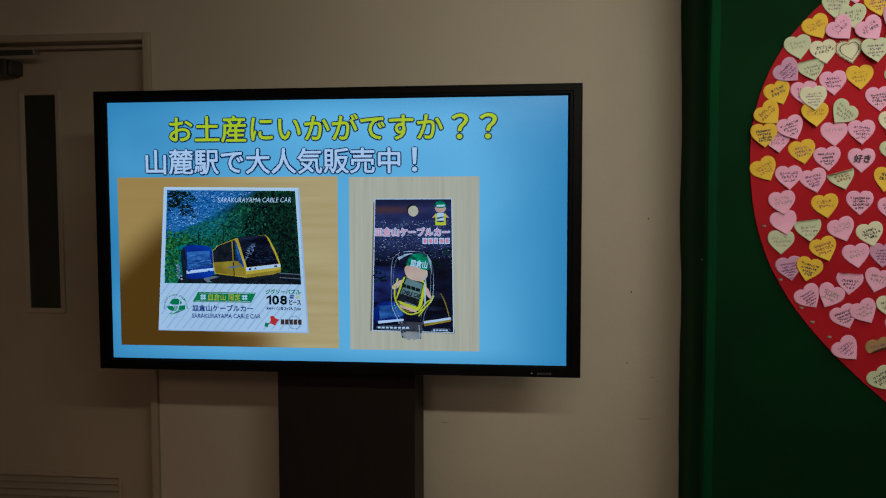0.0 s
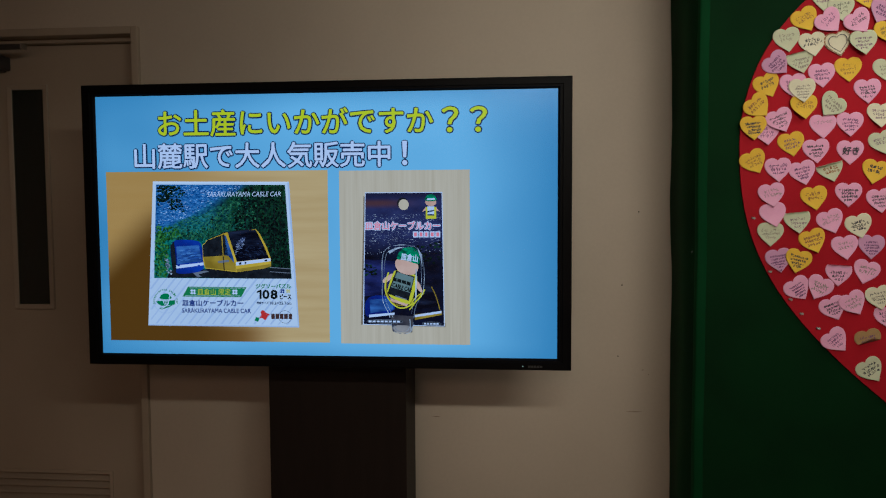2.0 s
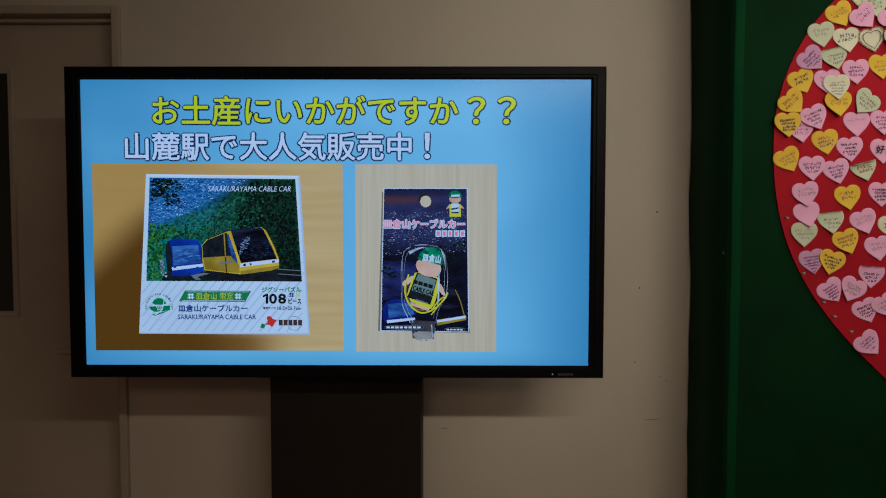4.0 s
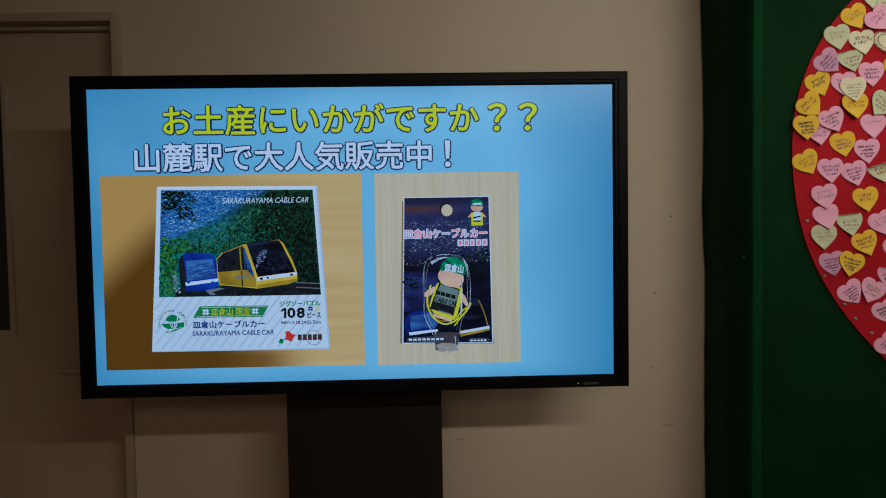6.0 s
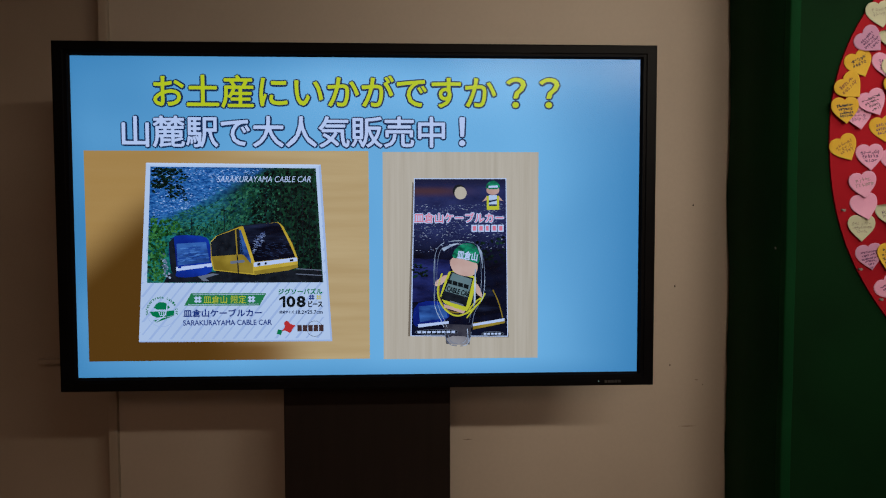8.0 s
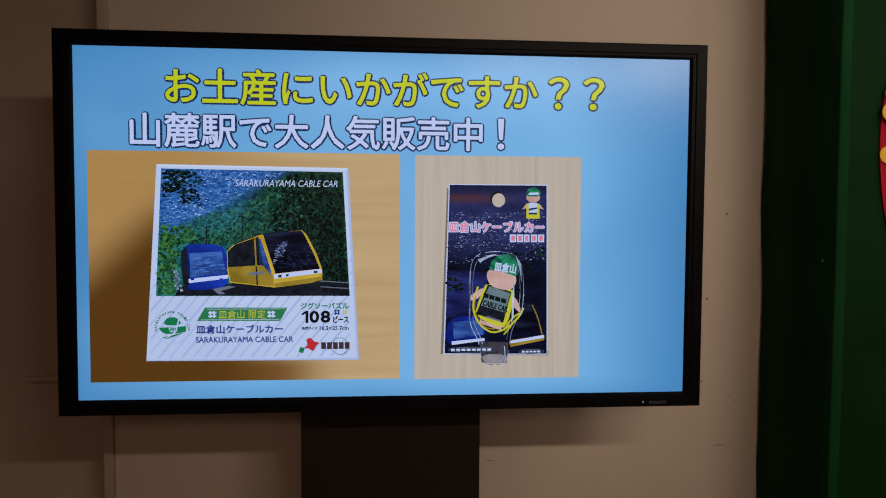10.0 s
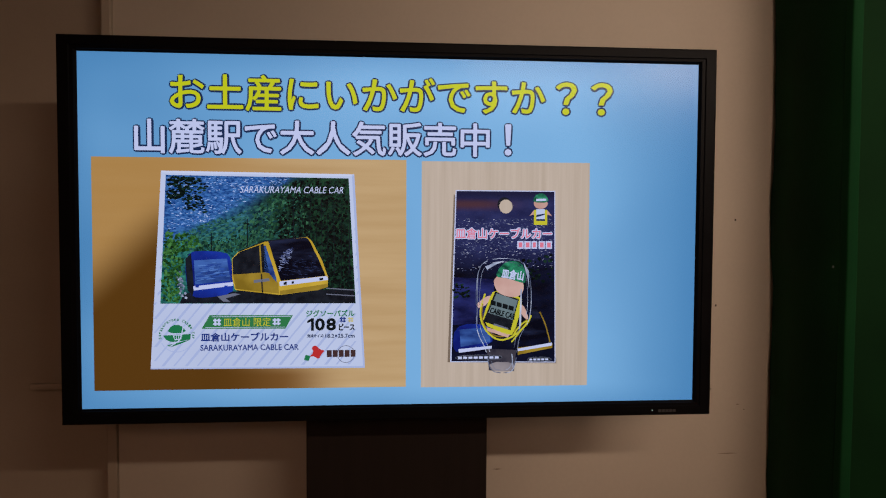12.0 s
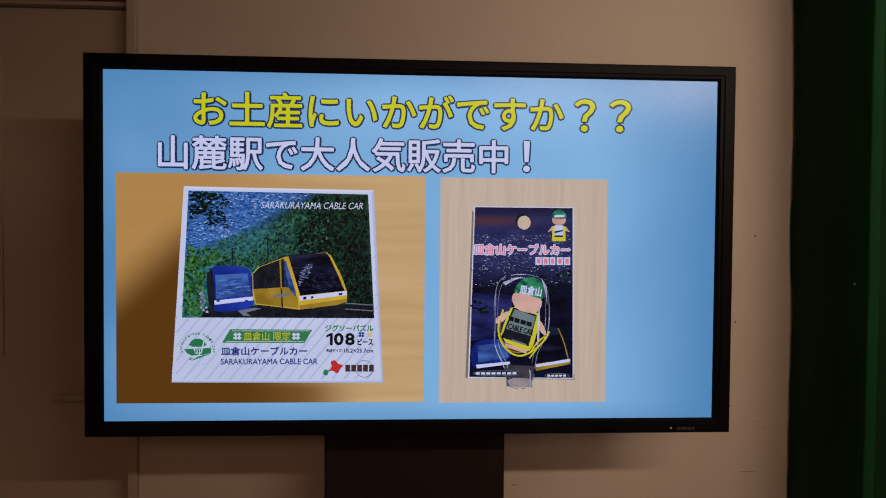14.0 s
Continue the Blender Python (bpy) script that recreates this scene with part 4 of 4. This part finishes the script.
for gleam in ([(-0.414, 1.418), (-0.389, 1.428), (-0.371, 1.43), (-0.391, 1.422), (-0.409, 1.411)], [(-0.33, 1.428), (-0.317, 1.408), (-0.316, 1.368), (-0.32, 1.393)], [(-0.335, 1.368), (-0.332, 1.368), (-0.333, 1.291), (-0.338, 1.276)]):
    shown("blister_gleam", gleam, 17, CLEAR_BRIGHT)
shown("blister_gleam", strip([(-0.43, 1.393), (-0.431, 1.292)], 0.0018), 17, CLEAR)
shown("blister_gleam", strip([(-0.353, 1.225), (-0.35, 1.194)], 0.0018), 17, CLEAR_BRIGHT)

# stand under the display
stand = thing("display_stand", "dark brown laminate pedestal under the display", "stand")
part("column", box(-0.815, -0.386, 2.505, 2.72, 0.02, 1.72, 0.003), LAMINATE, stand)
part("plinth", box(-0.84, -0.361, 2.45, 2.74, 0.0, 0.02, 0.003), LAMINATE, stand)

# ---- notice board ----
board = thing("notice_board", "tall green cloth covered notice board", "notice board")
PANEL_Y = 2.440
part("panel", box(0.462, 2.44, PANEL_Y, 2.752, 0.0, 2.5), GREEN_CLOTH, board)
bm = bmesh.new()
rows = 60
for side in (0.4525, 0.4615):
    for i in range(rows + 1):
        z = 2.5 * i / rows
        wave = 0.005 * math.sin(z * 9.0 + 0.6) + 0.004 * math.sin(z * 17 + 1) + 0.002 * math.sin(z * 41)
        lean = 0.0008 * math.sin(z * 6)
        bm.verts.new((side + lean - 0.002, 2.420, z))
        bm.verts.new((side + lean * 0.6 + 0.003 * math.sin(z * 7), 2.60, z))
        bm.verts.new((side + lean * 0.3 + 0.002 * math.sin(z * 11) - 0.009 * max(0.0, z - 1.0), 2.750 + wave, z))
bm.verts.ensure_lookup_table()
half = 3 * (rows + 1)
for i in range(rows):
    for k in range(2):
        a = 3 * i + k
        bm.faces.new([bm.verts[q] for q in (a, a + 1, a + 4, a + 3)])
        bm.faces.new([bm.verts[half + q] for q in (a, a + 3, a + 4, a + 1)])
    for k in (0, 2):
        a = 3 * i + k
        bm.faces.new([bm.verts[q] for q in (a, a + 3, half + a + 3, half + a)])
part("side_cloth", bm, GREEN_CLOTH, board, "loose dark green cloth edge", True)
bm = bmesh.new()
outline = ((0.0, 0.027), (0.0, 0.004), (0.0012, 0.001), (0.004, 0.0), (0.013, -0.0005), (0.023, 0.0), (0.0262, 0.0015), (0.0272, 0.005), (0.0272, 0.028))
levels = []
for i in range(31):
    z = 2.5 * i / 30
    lean = 0.0008 * math.sin(z * 6) + 0.0005 * math.sin(z * 19)
    levels.append([bm.verts.new((0.4495 + lean + dx, 2.4125 + dy, z)) for dx, dy in outline])
for a, b in zip(levels, levels[1:]):
    for i in range(len(outline) - 1):
        bm.faces.new((a[i], a[i + 1], b[i + 1], b[i]))
part("rim", bm, LIT_GREEN_RIM, board, "rolled green cloth rim, coloured lighter as if catching light", True)

tack = thing("thumb_tack", "small pale thumb tack in the green cloth", "thumb tack")
bm = bmesh.new()
bmesh.ops.create_uvsphere(bm, u_segments=12, v_segments=6, radius=0.0032)
bmesh.ops.scale(bm, verts=bm.verts, vec=(0.5, 1, 1))
bmesh.ops.translate(bm, verts=bm.verts, vec=(0.4485, 2.463, 1.410))
part("head", bm, PIN, tack, smooth=True)

# large red heart: two round lobes that run down to a point
AXIS, LOBE_X, LOBE_Z, LOBE_R = 1.45, 1.095, 1.715, 0.528
half_heart = []
for i in range(33):
    a = radians(47.7 + (180 - 47.7) * i / 32)
    half_heart.append((LOBE_X + LOBE_R * math.cos(a), LOBE_Z + LOBE_R * math.sin(a)))
for i in range(1, 31):
    t = i / 30
    b0, b1, b2, b3 = (1 - t) ** 3, 3 * t * (1 - t) ** 2, 3 * t * t * (1 - t), t ** 3
    half_heart.append((0.567 * (b0 + b1) + 0.700 * b2 + 1.25 * b3, 1.715 * b0 + 1.37 * b1 + 1.18 * b2 + 0.78 * b3))
half_heart.append((AXIS, 0.59))
whole = half_heart + [(2 * AXIS - x, z) for x, z in half_heart[-2:0:-1]]
RED_Y = PANEL_Y - 0.006
tagged(mesh_object("red_heart_board", prism(whole, RED_Y, PANEL_Y - 0.0005), RED_BOARD), "large red heart shaped board on green cloth", "board")


def pin(x, z):
    p = thing("push_pin", "small clear plastic push pin at the red heart", "push pin", "pins along the red heart")
    bm = bmesh.new()
    bmesh.ops.create_cone(bm, cap_ends=True, segments=12, radius1=0.0032, radius2=0.0020, depth=0.007)
    bmesh.ops.rotate(bm, verts=bm.verts, matrix=Matrix.Rotation(radians(90), 3, "X"))
    bmesh.ops.translate(bm, verts=bm.verts, vec=(x, RED_Y - 0.0035, z))
    part("head", bm, PIN, p, smooth=True)
    bm = bmesh.new()
    bmesh.ops.create_cone(bm, cap_ends=True, segments=12, radius1=0.0034, radius2=0.0034, depth=0.0014)
    bmesh.ops.rotate(bm, verts=bm.verts, matrix=Matrix.Rotation(radians(90), 3, "X"))
    bmesh.ops.translate(bm, verts=bm.verts, vec=(x + 0.006, RED_Y - 0.001, z - 0.001))
    part("collar", bm, PIN, p)


for px, pz in ((0.652, 1.357), (0.709, 1.279), (0.740, 1.239), (0.786, 1.198), (0.604, 1.507)):
    pin(px, pz)


# ---- heart notes ----
def bez(p, q, r, s, t):
    return tuple((1 - t) ** 3 * a + 3 * t * (1 - t) ** 2 * b + 3 * t * t * (1 - t) * c + t ** 3 * d for a, b, c, d in zip(p, q, r, s))


HALF = [bez((0, 0.0305), (0.007, 0.0425), (0.037, 0.0425), (0.0385, 0.0175), i / 9) for i in range(9)]
HALF += [bez((0.0385, 0.0175), (0.0395, -0.0035), (0.012, -0.0200), (0.0, -0.0335), i / 9) for i in range(10)]
NOTE_OUTLINE = HALF + [(-x, z) for x, z in HALF[-2:0:-1]]
note_count = 0
laid = []                                                 # x, z and layer of the notes so far


def note(kind, x, z, turn, lift=None, ink=None, fold=None, rows=None, big=0.94, pen=None):
    """A heart-shaped sticky note at x, z on the red heart, turned by that many degrees; its lower part stands off by lift,
    and with fold its top (positive) or its tip (negative) is bent over at that height."""
    global note_count
    note_count += 1
    rng = random.Random(note_count)
    lift = rng.choice((0.003, 0.004, 0.006, 0.011)) if lift is None else lift
    ink = rng.choice(("black", "black", "grey", "purple", "purple", "brown")) if ink is None else ink
    skew = rng.uniform(-0.05, 0.05)
    pen = rng.choice((0.00042, 0.00055, 0.00075)) if pen is None else pen

    def bent(px, pz, out):
        d = max(0.0, 0.022 - pz - 0.4 * skew * px)
        y = -lift * (d / 0.055) ** 1.6 - 0.0008 + skew * px * 0.3 * (d / 0.05) - out
        if fold is not None and fold > 0 and pz > fold:
            y = y - 0.80 * (pz - fold)
            pz = fold + 0.10 * (pz - fold) - 9.0 * (pz - fold) ** 2
        if fold is not None and fold < 0 and pz < -fold - 0.02:
            up = -fold - 0.02 - pz
            y = y - 0.55 * up
            pz = -fold - 0.02 + 0.55 * up
        return px * big, min(y, -0.0004), pz * big

    bm = bmesh.new()
    shells = []
    for out in (0.0, 0.0004):
        mid = bm.verts.new(bent(0, 0.004, out))
        loops = []
        for s in (0.25, 0.5, 0.75, 0.9, 1.0):
            loops.append([bm.verts.new(bent(s * px, 0.004 + s * (pz - 0.004), out)) for px, pz in NOTE_OUTLINE])
        n = len(NOTE_OUTLINE)
        for i in range(n):
            j = (i + 1) % n
            bm.faces.new((mid, loops[0][i], loops[0][j]))
            for a, b in zip(loops, loops[1:]):
                bm.faces.new((a[i], b[i], b[j], a[j]))
        shells.append(loops[-1])
    for i in range(len(NOTE_OUTLINE)):
        j = (i + 1) % len(NOTE_OUTLINE)
        bm.faces.new((shells[0][i], shells[1][i], shells[1][j], shells[0][j]))
    under = [k for ox, oz, k in laid if math.hypot(ox - x, oz - z) < 0.062]
    layer = 1 + max(under) if under else 0
    laid.append((x, z, layer))
    depth = RED_Y - 0.0004 - 0.0032 * min(layer, 4)
    state = "folded " if fold is not None and fold > 0 else "curled " if fold is not None else ""
    ob = tagged(mesh_object("heart_note", bm, PAPER[kind], True), f"{state}{'pale green' if kind == 'green' else kind} heart shaped paper note with {ink} handwriting", "sticky note", "heart notes on the red board")
    ob.matrix_world = pose(x, depth, z, 0, -turn, 0)
    # handwriting as rows of small bars
    bm = bmesh.new()
    rows = rng.choice((2, 3, 3, 4)) if rows is None else rows
    tall = 0.0086 if rows < 3 else 0.0074 if rows < 4 else 0.0060 if rows < 5 else 0.0048
    for r in range(rows):
        zc = 0.017 - (r + 0.15 * rng.random()) * (tall + 0.0035)
        if fold is not None and fold > 0:
            zc -= 0.008
        reach = (0.028 if zc > 0.0 else 0.028 * max(0.15, 1 + zc / 0.034)) * rng.uniform(0.7, 1.0)
        xx = -reach + rng.uniform(0, 0.006)
        slant = rng.uniform(-0.06, 0.06)
        while xx < reach - 0.004:
            w = rng.uniform(0.6, 1.0) * tall
            zr = zc + slant * xx
            # a sign of a few level and upright strokes, now and then with a curl
            strokes = [(rng.uniform(0.1, 0.9), rng.uniform(-0.45, 0.45), rng.choice((0, 4, -6, 90, 84, 96, 60, 125)), rng.uniform(0.4, 0.95)) for _ in range(rng.choice((2, 3, 4, 4, 5)))]
            if rng.random() < 0.35:
                strokes += [(0.5 + 0.32 * math.cos(k * 1.26), 0.32 * math.sin(k * 1.26), 90 + 72 * k, 0.36) for k in range(5)]
            for su, sv, ang, ln in strokes:
                cx, cz = xx + su * w, zr + sv * tall
                ln = ln * tall
                ang += rng.uniform(-9, 9)
                ux, uz = math.cos(radians(ang)), math.sin(radians(ang))
                quad = [(cx + a * ux * ln / 2 - b * uz * pen, cz + a * uz * ln / 2 + b * ux * pen) for a, b in ((-1, -1), (1, -1), (1, 1), (-1, 1))]
                bm.faces.new([bm.verts.new(bent(qx, qz, 0.0008)) for qx, qz in quad])
            xx += w * 1.22
    if len(bm.faces):
        part("writing", bm, INK[ink], ob)
    return ob


def inked(parent, name, bm, ink):
    return part(name, bm, INK[ink], parent)

note("green", 0.782, 2.101, -3)
note("green", 0.828, 2.071, 9)
note("yellow", 0.894, 2.104, 10)
note("pink", 0.832, 2.138, 6)
note("yellow", 0.736, 2.045, 26, ink="brown", rows=2, pen=0.0004)
note("pink", 0.798, 2.038, 40)
note("pink", 0.874, 2.035, 35)
note("green", 0.688, 1.992, 10, ink="grey", rows=2, pen=0.0004)
note("cream", 0.755, 1.978, 7, ink="black", rows=2, pen=0.0007)
framed_note = note("cream", 0.823, 1.978, 13, rows=0, lift=0.003)
note("green", 0.885, 1.978, 5)
note("lilac", 0.664, 1.927, 43, ink="purple", rows=4, pen=0.0007)
note("green", 0.724, 1.933, 14, fold=0.029, lift=0.005)
note("pink", 0.782, 1.894, 5)
note("yellow", 0.851, 1.908, 4, ink="brown", rows=3, pen=0.0004)
note("pink", 0.707, 1.867, 6)
note("cream", 0.730, 1.853, 4, ink="grey", rows=5, pen=0.0005)
note("yellow", 0.639, 1.869, 24, ink="black", rows=2, pen=0.0007)
note("pink", 0.903, 1.849, 4, ink="black", rows=4, pen=0.0007)
note("green", 0.952, 1.905, 8)
note("lilac", 0.932, 2.062, -27)
note("yellow", 0.951, 2.007, 15)
note("yellow", 0.615, 1.812, 42, ink="brown", rows=2, pen=0.0008)
note("pink", 0.638, 1.739, 5)
note("pink", 0.674, 1.772, 23)
note("yellow", 0.601, 1.753, 4, ink="black", rows=4, pen=0.0009)
note("yellow", 0.734, 1.808, 3, ink="brown", rows=2, pen=0.0004)
note("pink", 0.788, 1.755, 3, ink="grey", rows=1, pen=0.0004)
note("green", 0.806, 1.812, -40)
note("pink", 0.859, 1.760, 1, ink="purple", rows=4, pen=0.0007)
note("yellow", 0.706, 1.707, 11)
note("pink", 0.772, 1.688, 6, ink="black", rows=4, pen=0.0008)
love_note = note("pink", 0.861, 1.683, -1, rows=0, lift=0.003)
note("yellow", 0.607, 1.659, 27, ink="brown", rows=3, pen=0.0005)
note("pink", 0.671, 1.637, 3, ink="purple", rows=3, pen=0.0007)
note("pink", 0.738, 1.628, 14, ink="purple", rows=4, pen=0.0007)
note("green", 0.811, 1.636, 15, fold=0.021, lift=0.008)
note("green", 0.947, 1.708, 16)
note("yellow", 0.927, 1.629, -12, ink="black", rows=2, pen=0.0012)
note("cream", 0.938, 1.783, -1)
note("pink", 0.661, 1.512, 11, ink="grey", rows=0)
note("pink", 0.655, 1.567, 10, ink="grey", rows=2)
note("green", 0.653, 1.458, -0, ink="grey", rows=3, pen=0.0004)
note("green", 0.726, 1.494, 6, fold=0.030)
note("yellow", 0.770, 1.558, 9, ink="brown", rows=2, pen=0.0008)
note("pink", 0.860, 1.567, -0, ink="black", rows=4, pen=0.0009)
note("pink", 0.816, 1.493, 20, ink="grey", rows=2, pen=0.0004)
note("pink", 0.855, 1.421, 8, ink="grey", rows=2, pen=0.0005)
note("cream", 0.891, 1.480, 14, ink="black", rows=3, pen=0.0008)
note("yellow", 0.770, 1.439, 19, ink="brown", rows=3, pen=0.0010)
note("lilac", 0.924, 1.423, -2, ink="purple", rows=5, pen=0.0007)
note("pink", 0.944, 1.550, 6)
note("lilac", 0.679, 1.385, 10, ink="purple", rows=6)
note("yellow", 0.728, 1.383, -14, ink="black", rows=4, pen=0.0009)
note("pink", 0.839, 1.347, -3, fold=0.030)
note("pink", 0.911, 1.353, -15, ink="grey", rows=2, pen=0.0008)
note("pink", 0.734, 1.305, 35, ink="purple", rows=5, pen=0.0009)
note("pink", 0.786, 1.309, -25, ink="grey", rows=3)
note("pink", 0.829, 1.251, 23, ink="black", rows=4, pen=0.0008)
note("pink", 0.881, 1.266, 29, ink="grey", rows=3, pen=0.0006)
note("pink", 0.974, 1.228, 11)
note("cream", 0.948, 1.282, 12)
note("pink", 0.838, 1.161, 41, ink="purple", rows=4, pen=0.0005)
note("shaded", 0.925, 1.160, 15, fold=-0.02, lift=0.012)
note("green", 0.933, 1.079, 34, ink="black", rows=3, pen=0.0009)
inked(love_note, "writing", letters("好き", -0.022, 0.023, -0.004, 0.019, -0.0042, 0.0007, 0.12), "black")
bm = bmesh.new()
for i in range(len(NOTE_OUTLINE)):
    j = (i + 1) % len(NOTE_OUTLINE)
    (ax, az), (cx, cz) = NOTE_OUTLINE[i], NOTE_OUTLINE[j]
    bm.faces.new([bm.verts.new((s * px, -0.0048, 0.004 + s * (pz - 0.004))) for s, px, pz in ((0.61, ax, az), (0.665, ax, az), (0.665, cx, cz), (0.61, cx, cz))])
inked(framed_note, "drawn_heart", bm, "black")
bm = bmesh.new()
for i in range(len(NOTE_OUTLINE)):
    j = (i + 1) % len(NOTE_OUTLINE)
    (ax, az), (cx, cz) = NOTE_OUTLINE[i], NOTE_OUTLINE[j]
    bm.faces.new([bm.verts.new((s * px, -0.0050, 0.004 + s * (pz - 0.004))) for s, px, pz in ((0.84, ax, az), (0.94, ax, az), (0.94 - 0.06 * (i % 2), cx, cz), (0.87, cx, cz))])
inked(framed_note, "drawn_border", bm, "brown")
